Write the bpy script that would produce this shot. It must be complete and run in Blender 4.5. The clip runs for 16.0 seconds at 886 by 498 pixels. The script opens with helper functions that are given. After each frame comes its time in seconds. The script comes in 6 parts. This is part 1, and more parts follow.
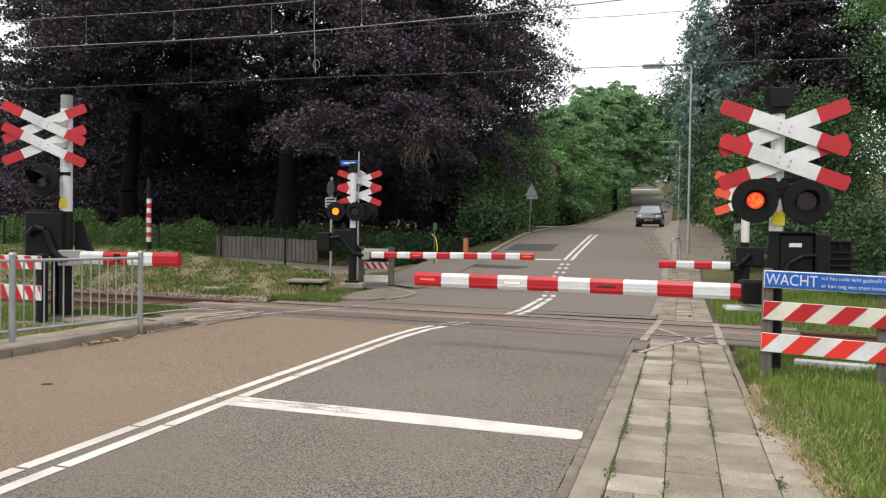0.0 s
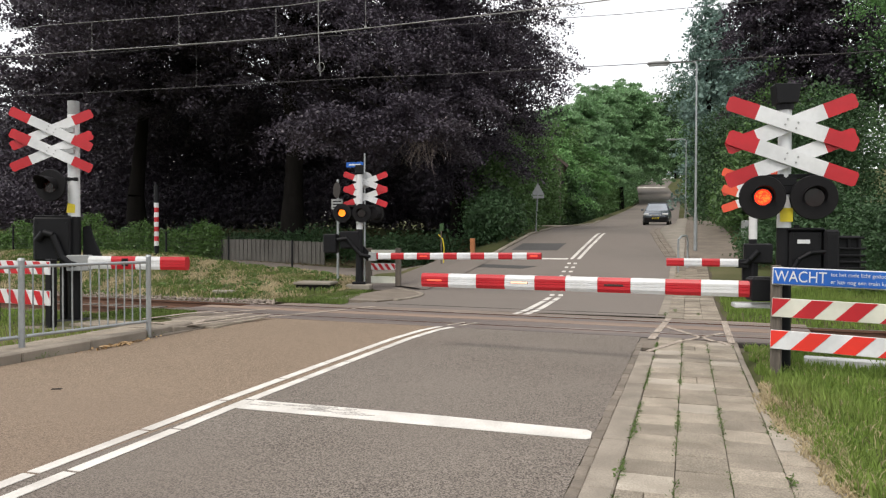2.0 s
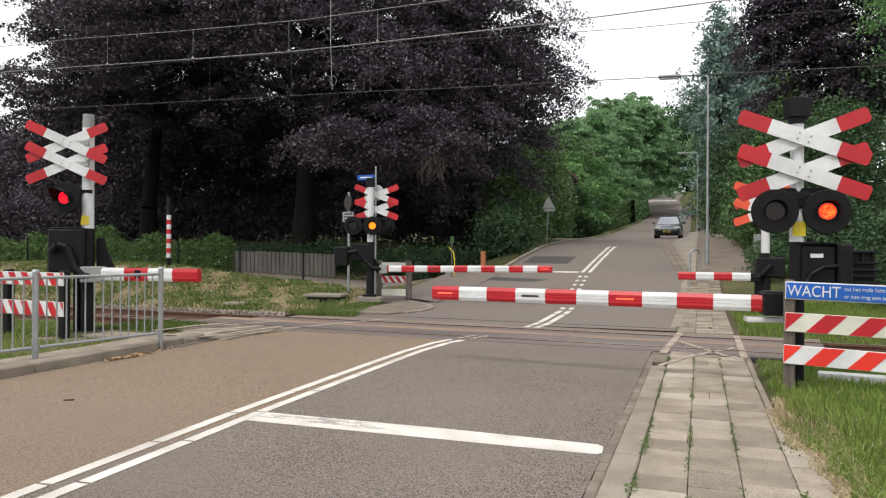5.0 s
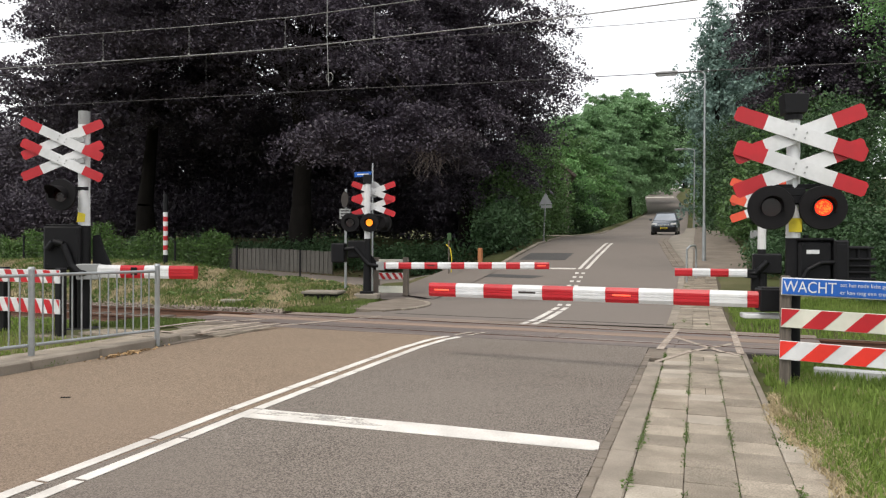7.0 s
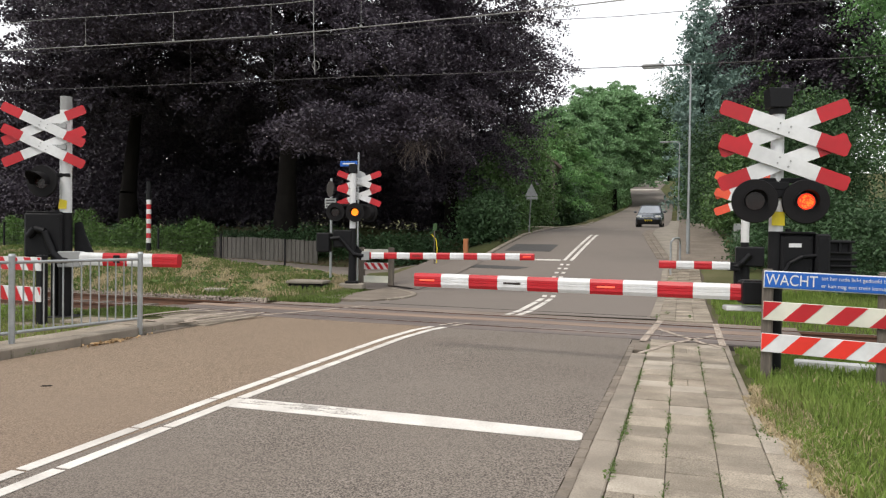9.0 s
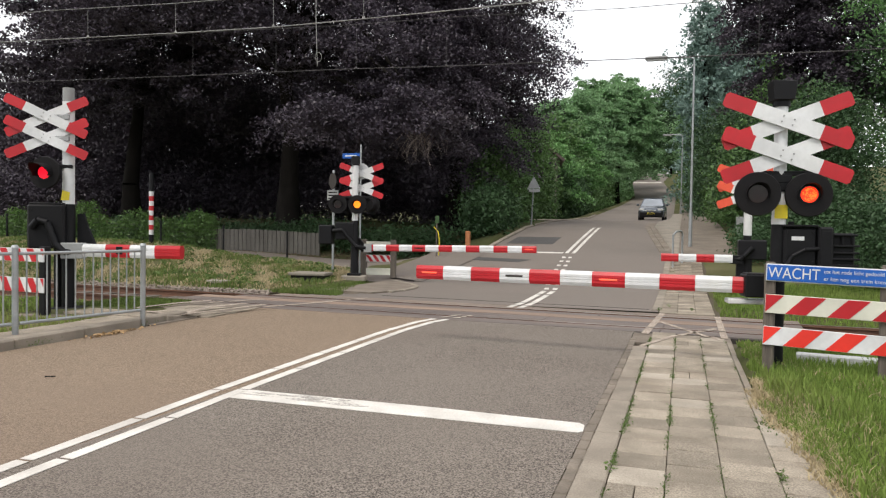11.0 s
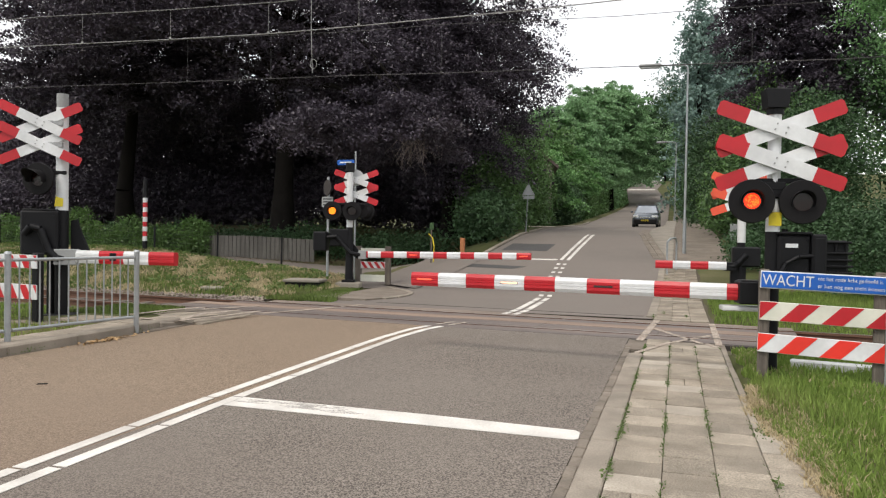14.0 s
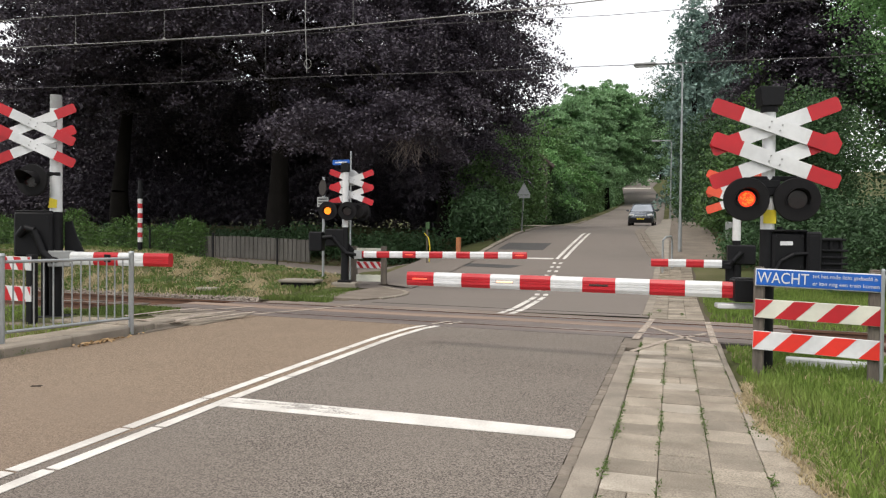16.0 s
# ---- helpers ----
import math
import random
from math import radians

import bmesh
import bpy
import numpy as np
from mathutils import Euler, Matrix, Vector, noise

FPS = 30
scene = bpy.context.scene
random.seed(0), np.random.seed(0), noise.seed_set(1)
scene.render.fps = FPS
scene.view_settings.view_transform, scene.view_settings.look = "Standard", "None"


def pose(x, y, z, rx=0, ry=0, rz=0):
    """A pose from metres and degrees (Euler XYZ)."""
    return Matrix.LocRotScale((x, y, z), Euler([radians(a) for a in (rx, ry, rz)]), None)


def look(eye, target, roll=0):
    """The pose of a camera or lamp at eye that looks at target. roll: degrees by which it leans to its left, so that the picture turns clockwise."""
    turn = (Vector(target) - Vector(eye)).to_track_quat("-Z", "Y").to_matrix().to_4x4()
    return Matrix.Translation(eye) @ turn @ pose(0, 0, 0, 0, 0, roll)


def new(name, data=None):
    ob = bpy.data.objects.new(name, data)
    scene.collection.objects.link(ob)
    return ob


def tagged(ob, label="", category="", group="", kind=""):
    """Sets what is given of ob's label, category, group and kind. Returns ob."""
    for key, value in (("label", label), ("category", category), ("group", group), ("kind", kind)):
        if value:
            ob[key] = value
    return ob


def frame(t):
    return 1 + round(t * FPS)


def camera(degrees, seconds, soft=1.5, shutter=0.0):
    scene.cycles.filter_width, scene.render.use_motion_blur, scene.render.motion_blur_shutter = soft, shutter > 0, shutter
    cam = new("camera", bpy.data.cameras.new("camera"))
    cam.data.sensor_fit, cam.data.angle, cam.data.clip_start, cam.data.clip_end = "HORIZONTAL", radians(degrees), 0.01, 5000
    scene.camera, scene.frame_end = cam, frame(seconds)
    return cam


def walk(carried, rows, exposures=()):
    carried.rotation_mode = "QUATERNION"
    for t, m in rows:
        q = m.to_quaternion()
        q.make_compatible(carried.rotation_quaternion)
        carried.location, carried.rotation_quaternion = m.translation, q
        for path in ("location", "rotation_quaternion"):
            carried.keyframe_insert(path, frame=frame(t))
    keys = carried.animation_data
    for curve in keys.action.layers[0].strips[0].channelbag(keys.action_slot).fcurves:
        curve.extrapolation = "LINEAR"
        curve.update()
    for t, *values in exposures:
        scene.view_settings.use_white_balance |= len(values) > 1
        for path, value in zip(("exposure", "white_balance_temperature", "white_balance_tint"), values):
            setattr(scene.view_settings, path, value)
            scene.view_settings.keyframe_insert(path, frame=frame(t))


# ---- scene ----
cam = camera(62.7, 16.0, soft=1.25)
PATH = [
    (0, (-0.085, -1.204, 1.373), (-0.706, 0.697, 1.34), 0.8),
    (0.5, (-0.085, -1.195, 1.374), (-0.71, 0.704, 1.336), 0.6),
    (1, (-0.08, -1.194, 1.371), (-0.712, 0.703, 1.329), 0.4),
    (1.5, (-0.081, -1.196, 1.378), (-0.713, 0.701, 1.338), 0.2),
    (2, (-0.083, -1.198, 1.376), (-0.722, 0.697, 1.344), 0.1),
    (2.5, (-0.078, -1.196, 1.38), (-0.722, 0.697, 1.353), 0.1),
    (3, (-0.082, -1.194, 1.379), (-0.721, 0.701, 1.351), 0.4),
    (3.5, (-0.091, -1.2, 1.379), (-0.748, 0.689, 1.376), 0.5),
    (4, (-0.089, -1.216, 1.381), (-0.757, 0.669, 1.389), 0.4),
    (6.5, (-0.081, -1.191, 1.376), (-0.743, 0.696, 1.369), 0.1),
    (7, (-0.08, -1.204, 1.378), (-0.739, 0.684, 1.372), 0.2),
    (7.5, (-0.083, -1.192, 1.371), (-0.732, 0.7, 1.36), 0.4),
    (8, (-0.08, -1.19, 1.377), (-0.721, 0.704, 1.357), 0.5),
    (8.5, (-0.083, -1.197, 1.374), (-0.713, 0.701, 1.348), 0.7),
    (9, (-0.083, -1.199, 1.378), (-0.704, 0.702, 1.346), 0.7),
    (11.5, (-0.084, -1.204, 1.374), (-0.711, 0.694, 1.32), 0.9),
    (12, (-0.089, -1.205, 1.382), (-0.716, 0.694, 1.338), 1.1),
    (12.5, (-0.094, -1.201, 1.376), (-0.717, 0.7, 1.35), 1.6),
    (13, (-0.103, -1.199, 1.375), (-0.708, 0.707, 1.352), 1.6),
    (13.5, (-0.088, -1.201, 1.374), (-0.691, 0.706, 1.344), 1.1),
    (14, (-0.091, -1.201, 1.376), (-0.703, 0.703, 1.342), 0.9),
    (14.5, (-0.09, -1.199, 1.375), (-0.701, 0.705, 1.346), 0.9),
    (15, (-0.085, -1.19, 1.372), (-0.687, 0.717, 1.345), 1.0),
    (15.5, (-0.083, -1.19, 1.375), (-0.684, 0.718, 1.345), 1.0),
    (16, (-0.084, -1.189, 1.375), (-0.686, 0.718, 1.34), 0.6),
]
walk(cam, [(t, look(eye, target, roll)) for t, eye, target, roll in PATH])

# ---- world and light ----
world = bpy.data.worlds.new("overcast_sky")
scene.world = world
world.use_nodes = True
wn, wl = world.node_tree.nodes, world.node_tree.links
sky = wn.new("ShaderNodeTexSky")
sky.sky_type, sky.sun_disc = "NISHITA", False
sky.sun_elevation, sky.sun_rotation = radians(55), radians(200)
cloud = wn.new("ShaderNodeMixRGB")
cloud.inputs[0].default_value = 0.8
cloud.inputs[2].default_value = (7.1, 6.95, 6.8, 1)
wl.new(sky.outputs[0], cloud.inputs[1])
wl.new(cloud.outputs[0], wn["Background"].inputs[0])
wn["Background"].inputs[1].default_value = 0.15
sun = new("sun", bpy.data.lights.new("sun", "SUN"))
sun.data.energy, sun.data.angle, sun.data.color = 1.5, radians(15), (1.0, 0.93, 0.83)
sun.matrix_world = look((0, 0, 40), (8, 24, 0))
scene.view_settings.exposure = 0.47


# ---- materials ----
def mat(name, c1, c2=None, rough=0.6, metal=0.0, fine=60.0, coarse=1.5, bump=0.0, spec=0.4, mix=0.5, dirt=None, dirt_amt=0.5, trans=0.0, island=0.0, stretch=None, crisp=0.2):
    """A surface with grain at two scales; dirt: a third colour in wide patches; trans: light let through, for leaves."""
    m = bpy.data.materials.new(name)
    m.use_nodes = True
    n, l = m.node_tree.nodes, m.node_tree.links
    b = n["Principled BSDF"]
    c2 = c2 or tuple(v * 0.8 for v in c1)
    geo = n.new("ShaderNodeNewGeometry")
    where = geo.outputs["Position"]
    if stretch:
        mp = n.new("ShaderNodeMapping")
        mp.inputs["Scale"].default_value = stretch
        l.new(where, mp.inputs["Vector"])
        where = mp.outputs[0]

    def grain(scale, lo, hi, detail=4.0):
        t = n.new("ShaderNodeTexNoise")
        t.inputs["Scale"].default_value, t.inputs["Detail"].default_value = scale, detail
        l.new(where, t.inputs["Vector"])
        r = n.new("ShaderNodeMapRange")
        r.inputs[1].default_value, r.inputs[2].default_value = lo, hi
        l.new(t.outputs[0], r.inputs[0])
        return r.outputs[0], t.outputs[0]

    def blend(fac, a, c, amount=1.0):
        x = n.new("ShaderNodeMixRGB")
        if amount < 1.0:
            k = n.new("ShaderNodeMath")
            k.operation = "MULTIPLY"
            k.inputs[1].default_value = amount
            l.new(fac, k.inputs[0])
            fac = k.outputs[0]
        l.new(fac, x.inputs[0])
        for s, v in ((1, a), (2, c)):
            if isinstance(v, tuple):
                x.inputs[s].default_value = (*v, 1)
            else:
                l.new(v, x.inputs[s])
        return x.outputs[0]

    f1, raw = grain(fine, 0.5 - crisp, 0.5 + crisp, 2.0)
    f2, _ = grain(coarse, 0.35, 0.65)
    col = blend(f1, c1, c2, mix)
    col = blend(f2, col, tuple(v * 0.72 for v in c2), 0.5)
    if dirt:
        f3, _ = grain(coarse * 0.37 + 0.05, 0.5, 0.68, 6.0)
        col = blend(f3, col, dirt, dirt_amt)
    if island:
        mul = n.new("ShaderNodeMath")
        mul.operation = "MULTIPLY"
        mul.inputs[1].default_value = island
        l.new(geo.outputs["Random Per Island"], mul.inputs[0])
        col = blend(mul.outputs[0], col, tuple(min(1, v * 2.1) for v in c1))
    l.new(col, b.inputs["Base Color"])
    b.inputs["Roughness"].default_value, b.inputs["Metallic"].default_value = rough, metal
    b.inputs["Specular IOR Level"].default_value = spec
    if bump:
        bp = n.new("ShaderNodeBump")
        bp.inputs["Strength"].default_value, bp.inputs["Distance"].default_value = min(1, bump), 0.01
        l.new(raw, bp.inputs["Height"])
        l.new(bp.outputs[0], b.inputs["Normal"])
    if trans:
        tr, sh = n.new("ShaderNodeBsdfTranslucent"), n.new("ShaderNodeMixShader")
        l.new(col, tr.inputs[0])
        sh.inputs[0].default_value = trans
        l.new(b.outputs[0], sh.inputs[1])
        l.new(tr.outputs[0], sh.inputs[2])
        l.new(sh.outputs[0], n["Material Output"].inputs[0])
    return m


def vary(m, amount):
    """Each piece of a kind a little lighter or darker than its neighbours."""
    n, l = m.node_tree.nodes, m.node_tree.links
    b = n["Principled BSDF"]
    src = b.inputs["Base Color"].links[0].from_socket
    info, hs = n.new("ShaderNodeObjectInfo"), n.new("ShaderNodeHueSaturation")
    r = n.new("ShaderNodeMapRange")
    r.inputs[3].default_value, r.inputs[4].default_value = 1 - amount, 1 + amount
    l.new(info.outputs["Random"], r.inputs[0])
    l.new(r.outputs[0], hs.inputs["Value"])
    l.new(src, hs.inputs["Color"])
    l.new(hs.outputs[0], b.inputs["Base Color"])
    return m


def glow(name, c, strength):
    m = bpy.data.materials.new(name)
    m.use_nodes = True
    b = m.node_tree.nodes["Principled BSDF"]
    b.inputs["Base Color"].default_value = (*c, 1)
    b.inputs["Emission Color"].default_value = (*c, 1)
    b.inputs["Emission Strength"].default_value = strength
    return m


ASPH = mat("asphalt_grey", (0.042, 0.034, 0.029), (0.274, 0.238, 0.204), 0.85, fine=98, coarse=0.7, bump=0.8, spec=0.22, mix=1.0, crisp=0.13, dirt=(0.14, 0.113, 0.094), dirt_amt=0.4)
ASPH_B = mat("asphalt_brown", (0.07, 0.049, 0.033), (0.335, 0.256, 0.187), 0.85, fine=96, coarse=0.5, bump=0.8, spec=0.22, mix=1.0, crisp=0.14, dirt=(0.175, 0.13, 0.098), dirt_amt=0.5)
ASPH_F = mat("asphalt_far", (0.15, 0.128, 0.112), (0.235, 0.205, 0.18), 0.85, fine=30, coarse=0.4, bump=0.4, spec=0.25, dirt=(0.11, 0.097, 0.086), dirt_amt=0.5)
PATCH = mat("asphalt_patch", (0.055, 0.053, 0.052), (0.08, 0.077, 0.074), 0.8, fine=60, bump=0.5)
PAINT = mat("road_paint", (0.74, 0.71, 0.66), (0.52, 0.49, 0.45), 0.7, crisp=0.14, fine=55, coarse=3, bump=0.3, dirt=(0.36, 0.33, 0.3), dirt_amt=0.45)
PAINT_W = mat("worn_road_paint", (0.6, 0.54, 0.46), (0.26, 0.215, 0.175), 0.75, fine=18, coarse=5, bump=0.3, mix=1.0, crisp=0.1)
PAINT_F = mat("faded_road_paint", (0.5, 0.43, 0.36), (0.25, 0.2, 0.16), 0.8, fine=30, coarse=5, bump=0.3, mix=1.0, crisp=0.12)
PAINT_G = mat("rubbed_road_paint", (0.62, 0.59, 0.55), (0.33, 0.31, 0.285), 0.75, fine=45, coarse=6, bump=0.3, mix=1.0, crisp=0.12)
CONC = mat("concrete", (0.31, 0.275, 0.23), (0.22, 0.2, 0.17), 0.85, fine=40, coarse=2.5, bump=0.4, spec=0.2, dirt=(0.2, 0.18, 0.15), dirt_amt=0.6)
TILE_P = vary(mat("pale_paving_concrete", (0.47, 0.42, 0.35), (0.29, 0.255, 0.21), 0.9, fine=105, coarse=3.2, bump=0.5, spec=0.2, mix=0.8, crisp=0.16, dirt=(0.25, 0.215, 0.17), dirt_amt=0.5), 0.1)
TILE = vary(mat("paving_concrete", (0.41, 0.355, 0.285), (0.185, 0.16, 0.127), 0.9, fine=105, coarse=3.2, bump=0.5, spec=0.2, mix=0.85, crisp=0.16, dirt=(0.19, 0.16, 0.125), dirt_amt=0.7), 0.2)
KERB = vary(mat("kerb_concrete", (0.32, 0.28, 0.23), (0.19, 0.165, 0.135), 0.9, crisp=0.15, fine=95, coarse=3, bump=0.4, spec=0.2, dirt=(0.2, 0.17, 0.14), dirt_amt=0.5), 0.12)
BRICKG = vary(mat("gutter_brick", (0.24, 0.205, 0.168), (0.14, 0.12, 0.1), 0.9, fine=60, coarse=3, bump=0.4, spec=0.2), 0.16)
SOIL = mat("soil", (0.12, 0.1, 0.075), (0.075, 0.065, 0.048), 0.95, fine=25, coarse=0.8, bump=0.7, spec=0.1, dirt=(0.07, 0.085, 0.03), dirt_amt=0.7)
TURF = mat("turf_ground", (0.06, 0.078, 0.026), (0.1, 0.09, 0.045), 0.95, fine=18, coarse=0.7, bump=0.8, spec=0.1, dirt=(0.17, 0.14, 0.085), dirt_amt=0.6)
GRASS = mat("grass_blades", (0.15, 0.215, 0.048), (0.085, 0.14, 0.03), 0.7, fine=3, coarse=0.6, spec=0.2, trans=0.35, island=0.6, dirt=(0.25, 0.215, 0.1), dirt_amt=0.55)
GRASS_B = mat("bank_grass", (0.1, 0.14, 0.036), (0.06, 0.095, 0.024), 0.7, fine=3, coarse=0.9, spec=0.2, trans=0.3, island=0.6, dirt=(0.26, 0.21, 0.12), dirt_amt=0.5)
WORN = mat("worn_paving", (0.22, 0.185, 0.15), (0.14, 0.12, 0.1), 0.9, fine=40, coarse=2, bump=0.6, crisp=0.12, spec=0.2)
STRAW = mat("dry_grass", (0.42, 0.345, 0.21), (0.3, 0.245, 0.15), 0.8, fine=5, trans=0.2, island=0.3)
WEED = mat("weeds", (0.085, 0.13, 0.035), (0.05, 0.085, 0.022), 0.7, fine=8, trans=0.3, island=0.5)
GRAVEL = mat("ballast", (0.24, 0.2, 0.17), (0.15, 0.12, 0.1), 0.9, fine=28, coarse=3, bump=1.0, island=0.4)
GRAVEL_R = mat("rusty_ballast", (0.15, 0.095, 0.068), (0.085, 0.055, 0.042), 0.9, fine=28, coarse=2, bump=1.0, island=0.35)
RAIL = mat("rusty_rail", (0.16, 0.085, 0.055), (0.09, 0.05, 0.035), 0.75, 0.2, fine=40, coarse=3, bump=0.3)
RAILTOP = mat("worn_rail_head", (0.36, 0.33, 0.31), (0.22, 0.18, 0.16), 0.4, 0.8, fine=30, coarse=4)
PANEL = mat("crossing_panel", (0.29, 0.21, 0.16), (0.18, 0.135, 0.108), 0.75, fine=25, coarse=1.2, bump=0.4, spec=0.3, dirt=(0.25, 0.16, 0.11), dirt_amt=0.6, stretch=(0.35, 1.6, 1))
PANEL_D = mat("crossing_rubber", (0.17, 0.138, 0.122), (0.095, 0.08, 0.075), 0.6, fine=25, coarse=1.2, bump=0.4, spec=0.4, dirt=(0.25, 0.17, 0.125), dirt_amt=0.7, stretch=(0.25, 2.2, 1))
PANEL_F = mat("crossing_edge", (0.25, 0.2, 0.165), (0.165, 0.135, 0.112), 0.8, fine=40, coarse=1.0, bump=0.5, spec=0.25, dirt=(0.23, 0.165, 0.125), dirt_amt=0.6, stretch=(0.3, 1.8, 1))
RUBBER = mat("rail_groove", (0.035, 0.03, 0.028), (0.055, 0.045, 0.04), 0.8, fine=20)
RED = mat("signal_red", (0.52, 0.018, 0.028), (0.44, 0.018, 0.025), 0.38, fine=20, coarse=2, spec=0.45)
BRIGHT = mat("reflex_red", (0.82, 0.045, 0.03), (0.72, 0.04, 0.028), 0.4, fine=20, coarse=2)
ORANGE = mat("reflex_orange", (0.75, 0.1, 0.05), (0.65, 0.09, 0.04), 0.4, fine=20, coarse=2)
WHITE = mat("signal_white", (0.74, 0.75, 0.76), (0.64, 0.65, 0.66), 0.42, fine=20, coarse=2.5, spec=0.4, dirt=(0.55, 0.54, 0.5), dirt_amt=0.35)
CREAM = mat("reflex_cream", (0.72, 0.72, 0.62), (0.64, 0.64, 0.55), 0.42, fine=25, coarse=3)
BLACK = mat("black_paint", (0.006, 0.006, 0.007), (0.011, 0.011, 0.013), 0.5, fine=30, coarse=3, spec=0.2)
MATTE = mat("matt_black", (0.008, 0.0075, 0.0085), (0.013, 0.012, 0.013), 0.7, fine=30, coarse=3, spec=0.18)
LENS = mat("dark_red_lens", (0.018, 0.004, 0.004), (0.012, 0.003, 0.003), 0.2, fine=120, coarse=8, spec=0.6)
GALV = mat("galvanised_steel", (0.42, 0.44, 0.45), (0.33, 0.35, 0.36), 0.48, 0.55, fine=35, coarse=4, dirt=(0.3, 0.3, 0.28), dirt_amt=0.4)
GREY = mat("grey_sheet", (0.32, 0.33, 0.33), (0.26, 0.265, 0.26), 0.6, fine=25, coarse=3)
GREY_L = mat("pale_sheet", (0.5, 0.51, 0.52), (0.4, 0.41, 0.42), 0.55, fine=25, coarse=3)
YELLOW = mat("yellow_sticker", (0.75, 0.6, 0.03), (0.62, 0.5, 0.04), 0.5, fine=25)
BLUE = mat("sign_blue", (0.015, 0.12, 0.5), (0.012, 0.1, 0.43), 0.4, fine=18, coarse=2)
WOOD = mat("weathered_wood", (0.17, 0.145, 0.12), (0.065, 0.056, 0.048), 0.85, fine=18, coarse=3, bump=0.6, stretch=(6, 6, 0.6))
WOODO = mat("orange_post", (0.42, 0.17, 0.07), (0.34, 0.13, 0.05), 0.7, fine=30)
PLANK = mat("wall_boards", (0.15, 0.14, 0.125), (0.085, 0.078, 0.068), 0.85, fine=30, coarse=3, bump=0.4, stretch=(1, 1, 0.25))
# bark colour darkened to carry the shade under the crowns
BARK = mat("shade_darkened_bark", (0.02, 0.017, 0.015), (0.01, 0.009, 0.008), 0.95, fine=22, coarse=3, bump=1.0, spec=0.1, stretch=(1, 1, 0.35))
TWIG = mat("dry_twigs", (0.3, 0.25, 0.235), (0.2, 0.165, 0.155), 0.9, fine=20)
# copper beech foliage; also paints the shade into the growth behind it
COPPER_SHADE = mat("copper_beech_and_shade_leaves", (0.046, 0.037, 0.05), (0.024, 0.021, 0.03), 0.45, fine=3, coarse=0.5, spec=0.35, trans=0.2, island=0.55, dirt=(0.03, 0.024, 0.022), dirt_amt=0.5)
LEAF = mat("green_leaves", (0.085, 0.155, 0.05), (0.05, 0.1, 0.034), 0.5, fine=2, coarse=0.3, spec=0.35, trans=0.3, island=0.6)
LEAF_D = mat("dark_green_leaves", (0.045, 0.088, 0.036), (0.028, 0.058, 0.026), 0.55, fine=2, coarse=0.4, spec=0.3, trans=0.2, island=0.45)
LEAF_L = mat("fresh_green_leaves", (0.145, 0.275, 0.1), (0.09, 0.19, 0.07), 0.5, fine=2, coarse=0.3, spec=0.35, trans=0.42, island=0.55)
# green leaves paled to put distance haze into the colour
LEAF_HAZE = mat("haze_paled_green_leaves", (0.19, 0.31, 0.155), (0.12, 0.215, 0.105), 0.5, fine=2, coarse=0.3, spec=0.35, trans=0.42, island=0.55)
# conifer needles, lightened and blued to paint in the haze
LEAF_B = mat("haze_paled_blue_green_needles", (0.15, 0.22, 0.19), (0.1, 0.16, 0.14), 0.6, fine=2, coarse=0.3, spec=0.3, trans=0.15, island=0.5)
IVY = mat("ivy_leaves", (0.075, 0.14, 0.035), (0.045, 0.09, 0.024), 0.4, fine=4, coarse=0.8, spec=0.45, trans=0.2, island=0.7)
LITTER = mat("leaf_litter", (0.3, 0.2, 0.1), (0.2, 0.12, 0.06), 0.9, fine=20, island=0.5)
LITTER_D = mat("old_leaf_litter", (0.1, 0.068, 0.042), (0.06, 0.042, 0.028), 0.9, fine=20, island=0.35)
ROOF = mat("roof_tiles", (0.16, 0.12, 0.11), (0.1, 0.08, 0.075), 0.8, fine=12, coarse=1)
WALLP = mat("house_plaster", (0.3, 0.26, 0.23), (0.24, 0.21, 0.19), 0.85, fine=12, coarse=1)
CARP = mat("car_paint", (0.13, 0.15, 0.175), (0.11, 0.125, 0.145), 0.25, 0.6, fine=200, coarse=2, spec=0.6)
TYRE = mat("tyre_rubber", (0.015, 0.015, 0.016), (0.025, 0.025, 0.025), 0.8, fine=40)
CHROME = mat("chrome", (0.6, 0.62, 0.64), (0.5, 0.52, 0.54), 0.2, 1.0, fine=40)
# glass colour lightened to stand in for reflected sky
GLASS = mat("sky_paled_glass", (0.36, 0.39, 0.43), (0.3, 0.33, 0.36), 0.08, 0.6, fine=10, coarse=1, spec=0.7)
LAMPG = mat("lamp_glass", (0.65, 0.66, 0.66), (0.55, 0.56, 0.56), 0.12, fine=60, spec=0.6)
COPW = mat("overhead_wire", (0.3, 0.3, 0.29), (0.24, 0.24, 0.23), 0.5, 0.4, fine=50)
WIRED = mat("dark_wire", (0.09, 0.085, 0.085), (0.06, 0.06, 0.06), 0.6, 0.3, fine=50)
LIT_RED = glow("lit_red_lamp", (1.0, 0.04, 0.01), 0.85)
LIT_HOT = glow("lit_lamp_core", (1.0, 0.17, 0.02), 1.1)
LIT_FAR = glow("lit_amber_lamp", (1.0, 0.24, 0.012), 1.1)
LIT_DEEP = glow("lit_deep_red_lamp", (1.0, 0.008, 0.03), 0.7)
LIT_AMB = glow("lit_amber_strip", (1.0, 0.3, 0.1), 0.55)


